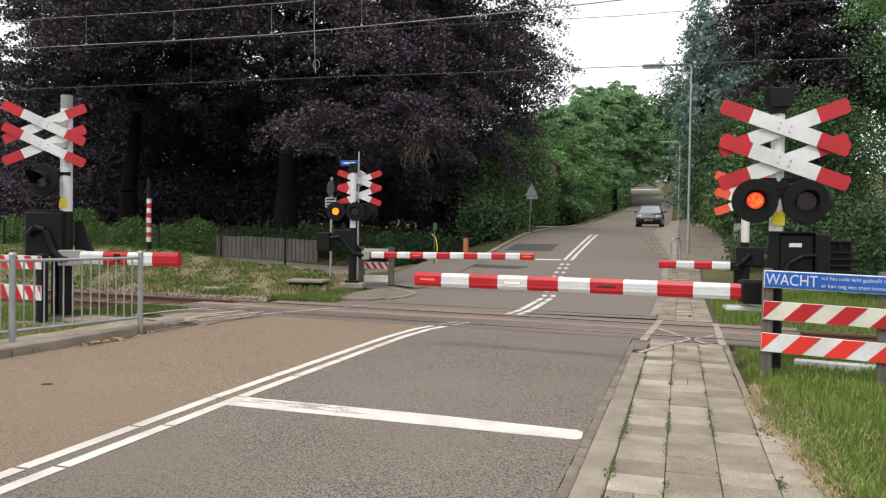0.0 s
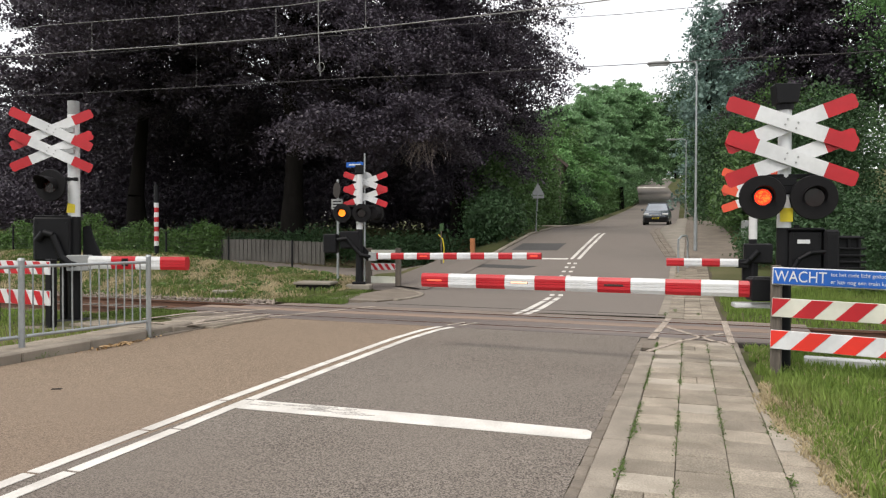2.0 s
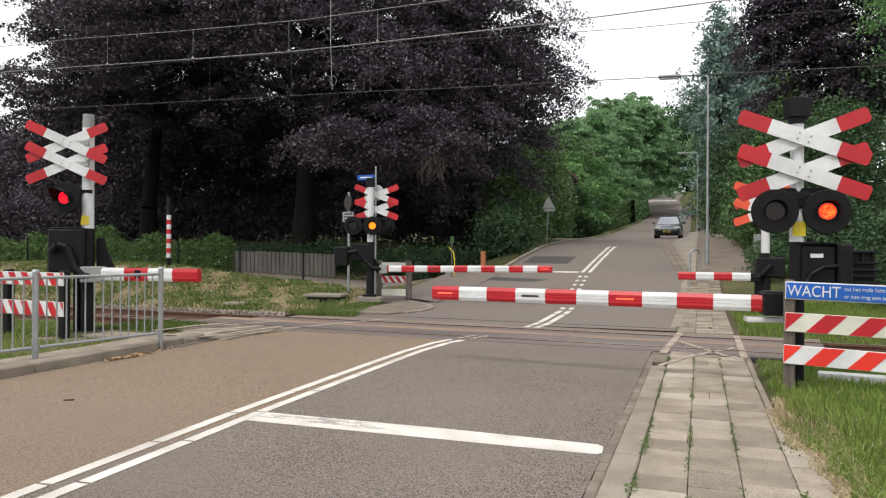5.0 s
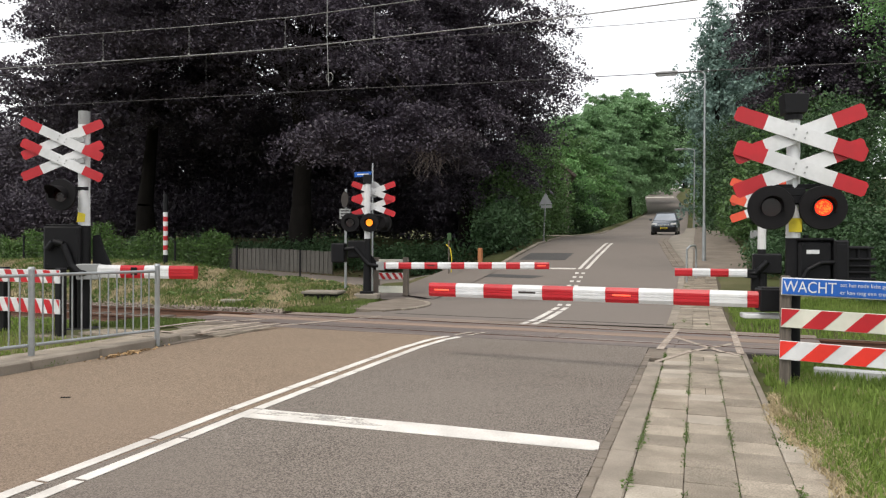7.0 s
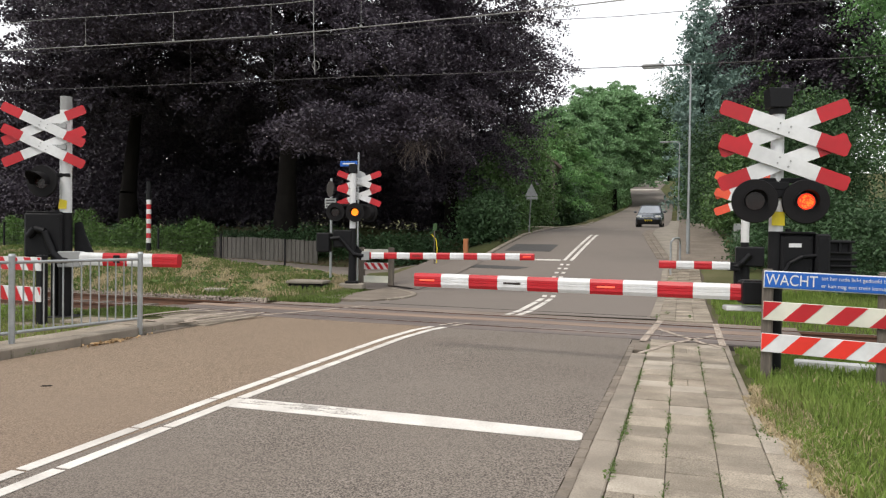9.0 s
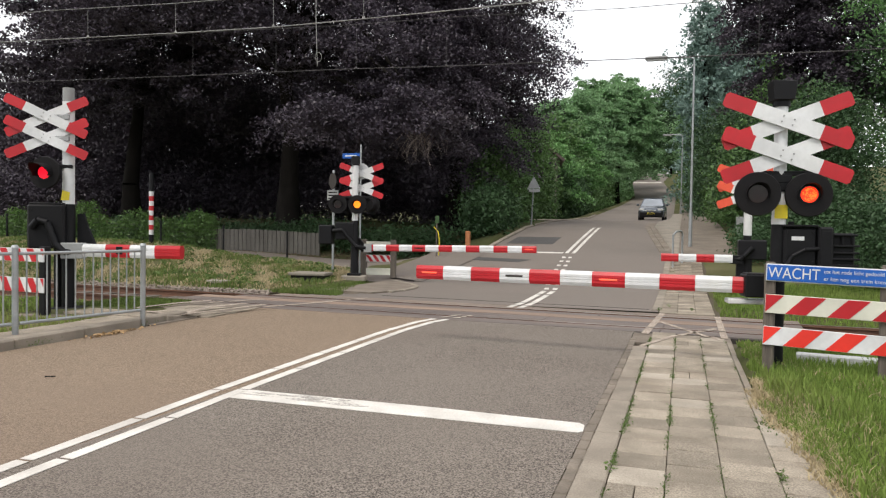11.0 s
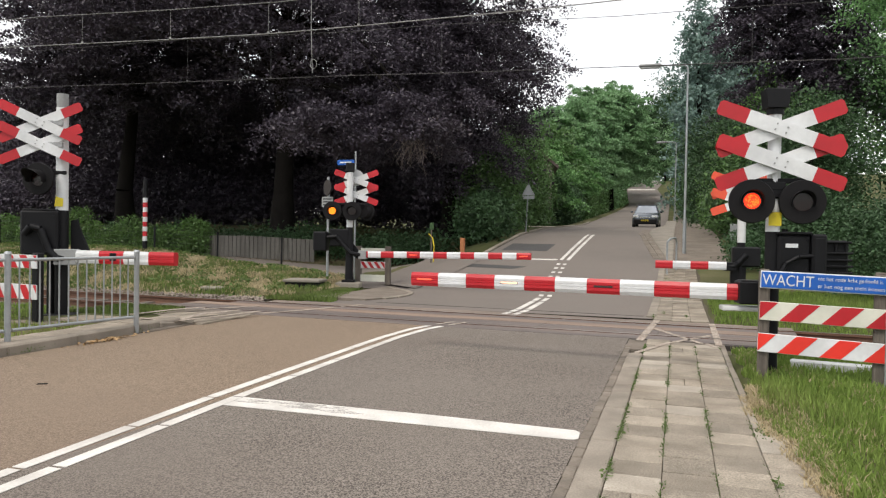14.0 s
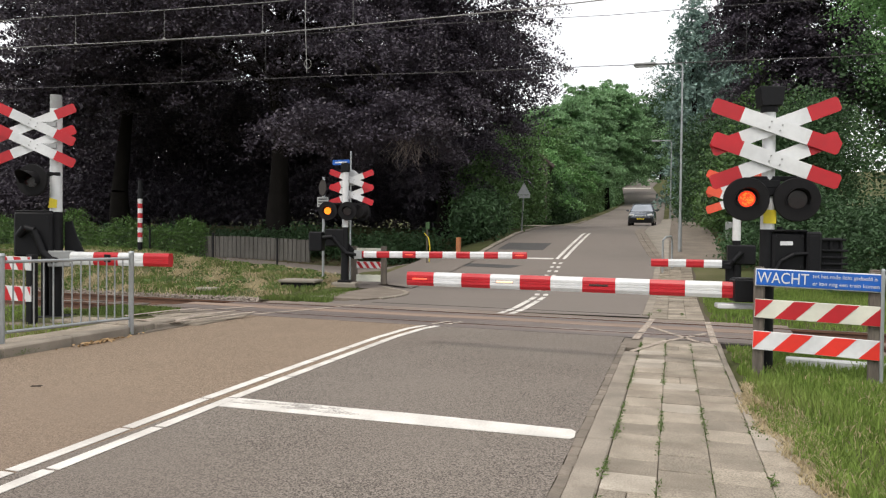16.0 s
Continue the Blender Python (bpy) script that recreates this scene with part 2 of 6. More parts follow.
# ---- shapes ----
def part(name, bm, material, parent=None, label="", smooth=False):
    """Links a bmesh as one mesh object, under a thing or a part if given."""
    me = bpy.data.meshes.new(name)
    bm.to_mesh(me)
    bm.free()
    if smooth:
        for p in me.polygons:
            p.use_smooth = True
    for m in material if isinstance(material, (list, tuple)) else (material,):
        me.materials.append(m)
    ob = new(name, me)
    if parent:
        ob.parent = parent
    if label:
        ob["label"] = label
    return ob


def thing(name, m, label, category, group=""):
    e = new(name)
    e.empty_display_size = 0.2
    e.matrix_basis = m
    return tagged(e, label, category, group)


def box(bm, c, s, bev=0.006, rot=None, mi=0):
    r = bmesh.ops.create_cube(bm, size=1.0)
    m = Matrix.Translation(c) @ (rot or Matrix()) @ Matrix.Diagonal((*s, 1))
    bmesh.ops.transform(bm, matrix=m, verts=r["verts"])
    faces = {f for v in r["verts"] for f in v.link_faces}
    if bev:
        res = bmesh.ops.bevel(bm, geom=list({e for v in r["verts"] for e in v.link_edges}), offset=bev, segments=1, affect="EDGES")
        faces = {f for f in faces if f.is_valid} | set(res["faces"])
    for f in faces:
        f.material_index = mi
    return bm


def rod(bm, a, b, r0, r1=None, seg=12, mi=0, caps=True):
    a, b = Vector(a), Vector(b)
    d = b - a
    r1 = r0 if r1 is None else r1
    q = d.to_track_quat("Z", "Y").to_matrix()
    ra = [bm.verts.new(a + q @ Vector((math.cos(t) * r0, math.sin(t) * r0, 0))) for t in [2 * math.pi * i / seg for i in range(seg)]]
    rb = [bm.verts.new(b + q @ Vector((math.cos(t) * r1, math.sin(t) * r1, 0))) for t in [2 * math.pi * i / seg for i in range(seg)]]
    for i in range(seg):
        f = bm.faces.new((ra[i], ra[(i + 1) % seg], rb[(i + 1) % seg], rb[i]))
        f.material_index, f.smooth = mi, True
    if caps:
        bm.faces.new([bm.verts.new(v.co) for v in ra[::-1]]).material_index = mi
        bm.faces.new([bm.verts.new(v.co) for v in rb]).material_index = mi
    return bm


def tube(bm, pts, r, seg=8, mi=0):
    for a, b in zip(pts, pts[1:]):
        rod(bm, a, b, r, r, seg, mi)
    return bm


def prism(bm, pts, d, mi=0, axis="y", at=0.0):
    """A plate of the outline pts (in x and z for axis y; x and y for axis z; y and z for axis x), d thick."""
    def place(u, v, w):
        return {"y": (u, w, v), "z": (u, v, w), "x": (w, u, v)}[axis]
    lo = [bm.verts.new(place(u, v, at)) for u, v in pts]
    hi = [bm.verts.new(place(u, v, at + d)) for u, v in pts]
    made = [bm.faces.new(lo), bm.faces.new(hi[::-1])]
    for i in range(len(pts)):
        j = (i + 1) % len(pts)
        made.append(bm.faces.new((lo[j], lo[i], hi[i], hi[j])))
    for f in made:
        f.material_index = mi
    bmesh.ops.recalc_face_normals(bm, faces=made)
    return bm


def B():
    return bmesh.new()


def mesh_np(name, verts, faces, material, parent=None, kind="", label="", category=""):
    me = bpy.data.meshes.new(name)
    n = len(faces)
    k = faces.shape[1]
    me.vertices.add(len(verts))
    me.vertices.foreach_set("co", verts.astype(np.float32).ravel())
    me.loops.add(n * k)
    me.loops.foreach_set("vertex_index", faces.astype(np.int32).ravel())
    me.polygons.add(n)
    me.polygons.foreach_set("loop_start", np.arange(0, n * k, k, dtype=np.int32))
    me.polygons.foreach_set("loop_total", np.full(n, k, dtype=np.int32))
    me.update(calc_edges=True)
    me.materials.append(material)
    ob = new(name, me)
    if parent:
        ob.parent = parent
    return tagged(ob, label, category, "", kind)


# ---- the lie of the land ----
PROF_Y = [-200, -20, 14, 16, 18.5, 20.5, 23.2, 26.3, 30.4, 36, 42, 53, 85, 113, 150, 185, 240, 600]
PROF_Z = [0, 0, 0, 0.02, 0.2, 0.39, 0.66, 1.05, 1.52, 1.86, 2.05, 2.4, 4.5, 6.6, 11.5, 15.8, 20, 30]
TRK = -0.06                      # the track's lie: y changes by this for each metre of x
TRK0 = 10.47                     # y of the track's middle at x = 0


def zr(y):
    return np.interp(y, PROF_Y, PROF_Z)


def track_y(x, off=0.0):
    return TRK0 + TRK * x + off


def road_mid(y):
    return np.interp(y, [-50, 45, 113, 150, 185, 240], [-3.66, -3.66, -4.2, -7.0, -6.2, 4.0])


def smooth(a, b, v):
    t = np.clip((v - a) / (b - a), 0, 1)
    return t * t * (3 - 2 * t)


def ground_z(x, y):
    """The earth's height beside the road; under the road and the footways it lies a hand lower."""
    x, y = np.asarray(x, float), np.asarray(y, float)
    base = zr(y)
    beyond = y - track_y(x)
    crest = np.interp(x, [-30, -17, -13, -9, -8], [0.8, 0.74, 0.3, 0.14, 0.04])
    left = 0.02 + crest * smooth(1.8, 6.5, beyond) * (1 - 0.62 * smooth(7.2, 10.5, beyond)) + 0.06 * smooth(5, 9, beyond)
    left += 1.5 * smooth(25.6, 36, y) + 3.0 * smooth(45, 110, y)
    w = smooth(-7.2, -10.5, x)
    z = (base + 0.03) * (1 - w) + left * w
    z += smooth(3, 14, x) * smooth(14, 40, y) * 1.2
    z -= 0.26 * smooth(2.3, 1.5, np.abs(beyond)) * ((x < -7.0) | (x > 0.3))
    mid = road_mid(y)
    wide = 0.24 * smooth(5.3, 4.7, y)
    r_in = np.where(y < 22, 0.42 + wide, mid + 5.1)
    r_out = np.where(y < 22, 0.56 + wide, mid + 5.5)
    l_in = np.where(y < 12, -7.55, np.where(y < 16.4, -7.6, np.where(y < 23.2, -8.3, mid - 3.1)))
    on = smooth(r_out, r_in, x) * smooth(l_in - 0.35, l_in, x)
    return z - 0.16 * on


# ---- ground, road, footways ----
def sheet(name, xs, ys, zf, material, kind="structure", label=""):
    X, Y = np.meshgrid(xs, ys)
    V = np.stack([X, Y, zf(X, Y)], -1).reshape(-1, 3)
    nx, ny = len(xs), len(ys)
    i = (np.arange(ny - 1)[:, None] * nx + np.arange(nx - 1)[None]).ravel()
    F = np.stack([i, i + 1, i + 1 + nx, i + nx], 1)
    return mesh_np(name, V, F, material, kind=kind, label=label)


def rough_ground(x, y):
    z = ground_z(x, y)
    near = smooth(60, 30, np.hypot(x, y))
    wob = np.sin(x * 1.9 + 0.7 * np.sin(y * 1.3)) * np.cos(y * 2.3 + 0.5 * np.sin(x)) * 0.02
    return z + wob * near


gx = np.unique(np.round(np.concatenate([np.linspace(-30, 16, 231), -30 - np.geomspace(1, 2500, 28), 16 + np.geomspace(1, 2500, 28)]), 3))
gy = np.unique(np.round(np.concatenate([np.linspace(-8, 45, 213), -8 - np.geomspace(1, 2500, 22), np.linspace(47, 250, 90), 250 + np.geomspace(2, 2500, 20)]), 3))
sheet("ground", gx, gy, rough_ground, TURF, label="grassy earth beside the road")

EDGE_R = -0.705                  # where the asphalt meets the gutter bricks
MID = -3.66
KERB_L = -7.02
XN = -1.25                       # the crossing's near and far edge, from the track's middle
XF = 1.25


def strip(name, x0, x1, y0f, y1f, zoff, material, label, nx=12, ny=60, power=1.0):
    """A paved strip between two lines across the road."""
    xs = np.linspace(0, 1, nx)
    ys = np.linspace(0, 1, ny) ** power
    U, W = np.meshgrid(xs, ys)
    X = x0 + (x1 - x0) * U
    Y = y0f(X) + (y1f(X) - y0f(X)) * W
    V = np.stack([X, Y, zr(Y) + zoff], -1).reshape(-1, 3)
    i = (np.arange(ny - 1)[:, None] * nx + np.arange(nx - 1)[None]).ravel()
    F = np.stack([i, i + 1, i + 1 + nx, i + nx], 1)
    return mesh_np(name, V, F, material, kind="structure", label=label)


def flat_y(v):
    return lambda x: np.full_like(np.asarray(x, float), v)


strip("road_lane_a", MID, EDGE_R, flat_y(-30), lambda x: track_y(x, XN), -0.006, ASPH, "worn grey asphalt lane before the crossing")
strip("road_lane_b", KERB_L, MID, flat_y(-30), lambda x: track_y(x, XN), -0.006, ASPH_B, "brownish asphalt lane before the crossing")
# the road beyond the crossing, climbing the hill
ry = np.concatenate([np.linspace(12.0, 60, 90), np.linspace(62, 240, 60)])
V, F = [], []
for k, y in enumerate(ry):
    mid = float(road_mid(y))
    left = mid - 2.95
    right = mid + (3.2 if y < 60 else 2.95)
    for u in np.linspace(0, 1, 9):
        x = left + (right - left) * u
        yy = max(y, float(track_y(x, XF))) if k < 4 else y
        V.append((x, yy, float(zr(yy)) - 0.006))
for k in range(len(ry) - 1):
    for j in range(8):
        a = k * 9 + j
        F.append((a, a + 1, a + 10, a + 9))
mesh_np("road_uphill", np.array(V), np.array(F), ASPH_F, kind="structure", label="brownish asphalt road climbing the hill")

# the side road to the left, behind the grass bank
V, F = [], []
sx = np.linspace(-6.4, -60, 60)
for k, x in enumerate(sx):
    c = float(np.interp(x, [-60, -20, -12, -6.4], [24.0, 23.2, 21.6, 19.4]))
    w = float(np.interp(x, [-12, -6.4], [2.0, 3.2]))
    for u in np.linspace(-1, 1, 7):
        y = c + u * w
        V.append((x, y, float(np.maximum(ground_z(x, y), zr(y) * (x > -7.5) - 0.02)) + 0.035))
for k in range(len(sx) - 1):
    for j in range(6):
        a = k * 7 + j
        F.append((a, a + 1, a + 8, a + 7))
mesh_np("side_road", np.array(V), np.array(F), ASPH_F, kind="structure", label="asphalt side road behind the grass bank")


strip("side_road_mouth", -8.35, -6.5, flat_y(16.2), flat_y(23.3), -0.03, ASPH_F, "asphalt where the side road joins", 5, 20)
strip("side_road_mouth", -7.6, -6.5, lambda x: track_y(x, XF), flat_y(16.25), -0.035, ASPH_F, "asphalt at the corner beyond the crossing", 4, 12)


def paint(name, pts, material=PAINT, z=-0.001, label=""):
    """A painted mark, a few millimetres proud of the asphalt."""
    bm = B()
    lo = [bm.verts.new((x, y, float(zr(y)) + z - 0.003)) for x, y in pts]
    hi = [bm.verts.new((x, y, float(zr(y)) + z + 0.001)) for x, y in pts]
    bm.faces.new(hi)
    n = len(pts)
    for i in range(n):
        bm.faces.new((lo[i], lo[(i + 1) % n], hi[(i + 1) % n], hi[i]))
    bmesh.ops.recalc_face_normals(bm, faces=bm.faces)
    return tagged(part(name, bm, material), label or "white painted road mark", kind="structure")


# double centre line with its short gaps, swinging over at the crossing; stop lines
LINE_Y = [-9, 0, 2.1, 3.03, 4.0, 5.0, 6.5, 8.4, 9.2, 9.6, 11.5, 12.5, 15.5, 16.4, 19.5, 22.0, 23.2, 31]
LINE_X = [-3.5, -3.64, -3.75, -3.79, -3.84, -3.865, -3.9, -3.93, -3.84, -3.7, -3.1, -3.04, -3.13, -3.24, -3.56, -3.74, -3.83, -3.83]


def line_x(y):
    return float(np.interp(y, LINE_Y, LINE_X))


def line_piece(a, b, off, width, material=PAINT, z=-0.001, label="white double centre line"):
    ys = np.linspace(a, b, max(2, int((b - a) / 0.5) + 1))
    near = [(line_x(y) + off, y) for y in ys]
    return paint("centre_line", near + [(x + width, y) for x, y in near[::-1]], material, z, label)


for off, first in ((0.0, -8.79), (0.2, -8.69)):
    y = first
    while y < 9.2:
        e = min(y + 0.955, 9.42)
        line_piece(y, e, off, 0.095)
        y += 0.985
    line_piece(9.62, 10.05, off + 0.02, 0.07, PAINT_W, 0.004, "worn centre line on the crossing panels")
    for a, b in ((11.62, 11.98), (12.12, 12.5), (12.62, 14.4), (14.6, 15.3), (15.7, 16.1), (16.6, 16.9), (17.5, 17.8), (18.4, 18.7), (19.3, 19.6), (20.2, 20.5), (21.1, 21.4), (22.0, 22.3)):
        line_piece(a, b, off, 0.11, label="white dashed centre line beyond the crossing")
    k = 23.2
    while k < 31:
        line_piece(k, k + 1.12, off + (0.03 if off else 0.0), 0.11, label="white double centre line beyond the crossing")
        k += 1.13
paint("stop_line", [(-3.53, 3.8), (-0.74, 3.8), (-0.71, 3.84), (-0.72, 4.0), (-0.76, 4.05), (-1.9, 4.1), (-3.54, 4.1)], label="wide white stop line")
rw = random.Random(17)
for k in range(16):
    x, y = rw.uniform(-3.4, -2.45), rw.uniform(3.88, 4.06)
    w, h = rw.uniform(0.05, 0.2), rw.uniform(0.012, 0.035)
    paint("worn_spot", [(x - w, y), (x - w * 0.4, y - h), (x + w * 0.5, y - h * 0.6), (x + w, y + h * 0.3), (x + w * 0.2, y + h * 0.5), (x - w * 0.5, y + h)], PAINT_G, 0.0006 + 0.0003 * k, "rubbed grey spot on the stop line")
paint("stop_line", [(-6.5, 23.1), (-3.9, 23.1), (-3.9, 23.35), (-6.5, 23.35)], label="white stop line beyond the crossing")
paint("road_patch", [(-6.3, 25.2), (-4.6, 25.2), (-4.6, 27.2), (-6.3, 27.2)], PATCH, label="dark repaired patch of asphalt")
paint("road_patch", [(-6.5, 21.0), (-4.9, 20.8), (-4.6, 21.4), (-6.5, 21.7)], PATCH, label="dark repaired patch of asphalt")
paint("stop_line", [(-9.6, 148), (-4.4, 148), (-4.4, 149.5), (-9.6, 149.5)], label="pale line across the road uphill")

# ---- track ----
TA = math.degrees(math.atan(TRK))
tdir = Vector((1, TRK, 0)).normalized()
tnor = Vector((-TRK, 1, 0)).normalized()


def along(x, off, z):
    """A point by the track: x along it, off metres beyond its middle."""
    return Vector((x, track_y(x), z)) + tnor * off


def rail(off):
    prof = [(-0.035, 0.0), (0.035, 0.0), (0.035, -0.035), (0.009, -0.05), (0.009, -0.125), (0.065, -0.145), (0.065, -0.16), (-0.065, -0.16), (-0.065, -0.145), (-0.009, -0.125), (-0.009, -0.05), (-0.035, -0.035)]
    bm = B()
    rings = []
    for x in np.linspace(-90, 70, 41):
        p = along(x, off, 0.004)
        rings.append([bm.verts.new(p + tnor * u + Vector((0, 0, v))) for u, v in prof])
    for a, b in zip(rings, rings[1:]):
        for i in range(len(prof)):
            j = (i + 1) % len(prof)
            f = bm.faces.new((a[i], a[j], b[j], b[i]))
            f.material_index = 1 if i == 0 else 0
    bmesh.ops.recalc_face_normals(bm, faces=bm.faces)
    return tagged(part("rail", bm, [RAIL, RAILTOP]), "rusty brown steel rail across the road", "rail", "rails of the track", "structure")


for off in (-0.75, 0.75):
    rail(off)


def bar_along(bm, x0, x1, o0, o1, z0, z1, mi=0, steps=1):
    for k in range(steps):
        a, b = x0 + (x1 - x0) * k / steps, x0 + (x1 - x0) * (k + 1) / steps
        v = [bm.verts.new(along(x, o, z)) for z in (z0, z1) for x, o in ((a, o0), (b, o0), (b, o1), (a, o1))]
        for q in ((3, 2, 1, 0), (4, 5, 6, 7), (0, 1, 5, 4), (1, 2, 6, 5), (2, 3, 7, 6), (3, 0, 4, 7)):
            bm.faces.new([v[i] for i in q]).material_index = mi
    return bm


# crossing panels: dark rubber before and inside the near rail, rust-stained concrete inside the far one
crossing = tagged(new("crossing_deck"), "rust-stained concrete and rubber crossing deck between the rails", kind="structure")
for o0, o1, pm, x in ((-1.23, -0.79, PANEL_D, -9.3), (-0.66, -0.12, PANEL_D, -9.3), (-0.1, 0.3, PANEL, -9.3), (0.31, 0.66, PANEL_D, -8.6), (0.79, 1.24, PANEL_F, -8.1)):
    while x < 1.6:
        e = min(x + 1.8, 1.62)
        part("crossing_panel", bar_along(B(), x + 0.002, e - 0.002, o0, o1, -0.12, -0.004 + random.uniform(-0.003, 0.003)), pm, crossing)
        x += 1.8
for o0, o1 in ((-0.71, -0.66), (0.66, 0.71), (-1.31, -1.23)):
    part("rubber_strip", bar_along(B(), -8.6, 1.6, o0, o1, -0.12, -0.012), RUBBER, crossing)
part("panel_base", bar_along(B(), -8.1, 1.6, -1.25, 1.25, -0.3, -0.13), RUBBER, crossing)
part("panel_base", bar_along(B(), -9.3, -8.1, -1.25, 0.3, -0.3, -0.13), RUBBER, crossing)
part("panel_base", bar_along(B(), -9.35, -8.1, 0.31, 1.55, -0.4, -0.15), GRAVEL_R, crossing)
seam = bar_along(B(), -6.1, -0.75, 1.86, 1.91, -0.05, -0.002)
tagged(part("asphalt_seam", seam, RUBBER), "dark tar seam in the asphalt beyond the deck", kind="structure")

# ballast bed and sleepers beside the crossing
for x0, x1 in ((-90, -9.35), (1.65, 70)):
    bed = bar_along(B(), x0, x1, -1.55, 1.55, -0.5, -0.15, 0, 12)
    tagged(part("track_bed", bed, GRAVEL_R), "rust-brown ballast under the track", kind="structure")
for i in range(52):
    x = -9.7 - i * 0.62 if i < 40 else 2.0 + (i - 40) * 0.62
    bm = bar_along(B(), x - 0.12, x + 0.12, -1.25, 1.25, -0.3, -0.128)
    tagged(part("sleeper", bm, WOOD), "dark weathered sleeper in the ballast", "sleeper", "sleepers of the track")
rng = np.random.default_rng(3)


def stones(name, n, xf, of, zf, size, material, label):
    """Loose stones as small uneven octahedra."""
    x, o = xf(n), of(n)
    c = np.stack([x, TRK0 + TRK * x + o, zf(x, o)], 1)
    d = np.array([[1, 0, 0], [0, 1, 0], [-1, 0, 0], [0, -1, 0], [0, 0, 0.7], [0, 0, -0.7]], float)
    s = rng.uniform(0.6, 1.3, (n, 6, 1)) * size
    V = (c[:, None] + d[None] * s).reshape(-1, 3)
    t = np.array([[0, 1, 4], [1, 2, 4], [2, 3, 4], [3, 0, 4], [1, 0, 5], [2, 1, 5], [3, 2, 5], [0, 3, 5]])
    F = (np.arange(n)[:, None, None] * 6 + t[None]).reshape(-1, 3)
    return mesh_np(name, V, F, material, kind="stuff", label=label, category="gravel")


stones("ballast_stones", 16000, lambda n: -9.4 - rng.random(n) ** 1.6 * 40, lambda n: rng.uniform(-1.05, 1.05, n), lambda x, o: -0.175 + rng.uniform(-0.03, 0.02, len(x)) - 0.1 * smooth(1.4, 1.9, np.abs(o)), 0.03, GRAVEL_R, "loose rust-brown ballast stones between the rails")
for side in (-1, 1):
    stones("ballast_stones", 7000, lambda n: -8.6 - rng.random(n) ** 1.6 * 40, lambda n: side * rng.uniform(1.3, 2.3, n), lambda x, o: -0.16 + rng.uniform(-0.03, 0.03, len(x)) + np.where(o > 0, 0.1, 0.02) * smooth(1.2, 1.8, np.abs(o)), 0.035, GRAVEL, "loose pale grey ballast stones along the track")
stones("ballast_stones", 5000, lambda n: 1.7 + rng.random(n) ** 1.5 * 12, lambda n: rng.uniform(-1.9, 1.9, n), lambda x, o: -0.14 + rng.uniform(-0.03, 0.02, len(x)) - 0.1 * smooth(1.4, 1.9, np.abs(o)), 0.03, GRAVEL, "loose grey-brown ballast stones along the track")


stones("ballast_stones", 2600, lambda n: rng.uniform(1.15, 3.4, n), lambda n: rng.uniform(-2.6, -1.6, n), lambda x, o: 0.035 + rng.uniform(-0.01, 0.015, len(x)), 0.025, GRAVEL, "loose grey ballast stones beside the signal")


# ---- leaves and trees ----
def leaf_quads(c, size, r, up=0.35, aspect=0.55):
    """Two-triangle leaves at the places c, turned at random."""
    n = len(c)
    nor = r.normal(size=(n, 3))
    nor[:, 2] += up * 2
    nor /= np.linalg.norm(nor, axis=1, keepdims=True)
    t = r.normal(size=(n, 3))
    u = np.cross(nor, t)
    u /= np.linalg.norm(u, axis=1, keepdims=True) + 1e-9
    v = np.cross(nor, u)
    s = (size * r.uniform(0.6, 1.35, n))[:, None]
    V = np.stack([c - u * s * 0.5, c + v * s * aspect * 0.5 + u * s * 0.05, c + u * s * 0.5, c - v * s * aspect * 0.5 + u * s * 0.05], 1).reshape(-1, 3)
    F = np.arange(n * 4).reshape(n, 4)
    return V, F


def clumps(centres, per, spread, size, r, flat=0.5, droop=0.0, up=0.35):
    n = len(centres)
    off = r.normal(size=(n, per, 3)) * spread
    off[..., 2] *= flat
    if droop:
        off[..., 2] -= droop * np.hypot(off[..., 0], off[..., 1])
    return leaf_quads((centres[:, None] + off).reshape(-1, 3), size, r, up)


def crown_points(r, n, c, rad, shell=0.55, lump=0.3, low=-1.0):
    """Places in a lumpy crown round c with the half-axes rad, thicker towards its outside."""
    d = r.normal(size=(n * 2, 3))
    d /= np.linalg.norm(d, axis=1, keepdims=True)
    d = d[d[:, 2] > low][:n]
    ph = r.uniform(0, 6.28, 6)
    bump = 1 + lump * (np.sin(3 * d[:, 0] + ph[0]) * np.sin(4 * d[:, 1] + ph[1]) + 0.6 * np.sin(7 * d[:, 2] + ph[2] + 3 * d[:, 0]) + 0.4 * np.sin(11 * d[:, 1] + ph[3]) * np.sin(9 * d[:, 0] + ph[4]))
    k = (shell + (1 - shell) * r.random(len(d))) * bump
    k *= np.where(r.random(len(d)) < 0.2, r.uniform(0.4, 1, len(d)), 1)
    return np.array(c) + d * k[:, None] * np.array(rad)


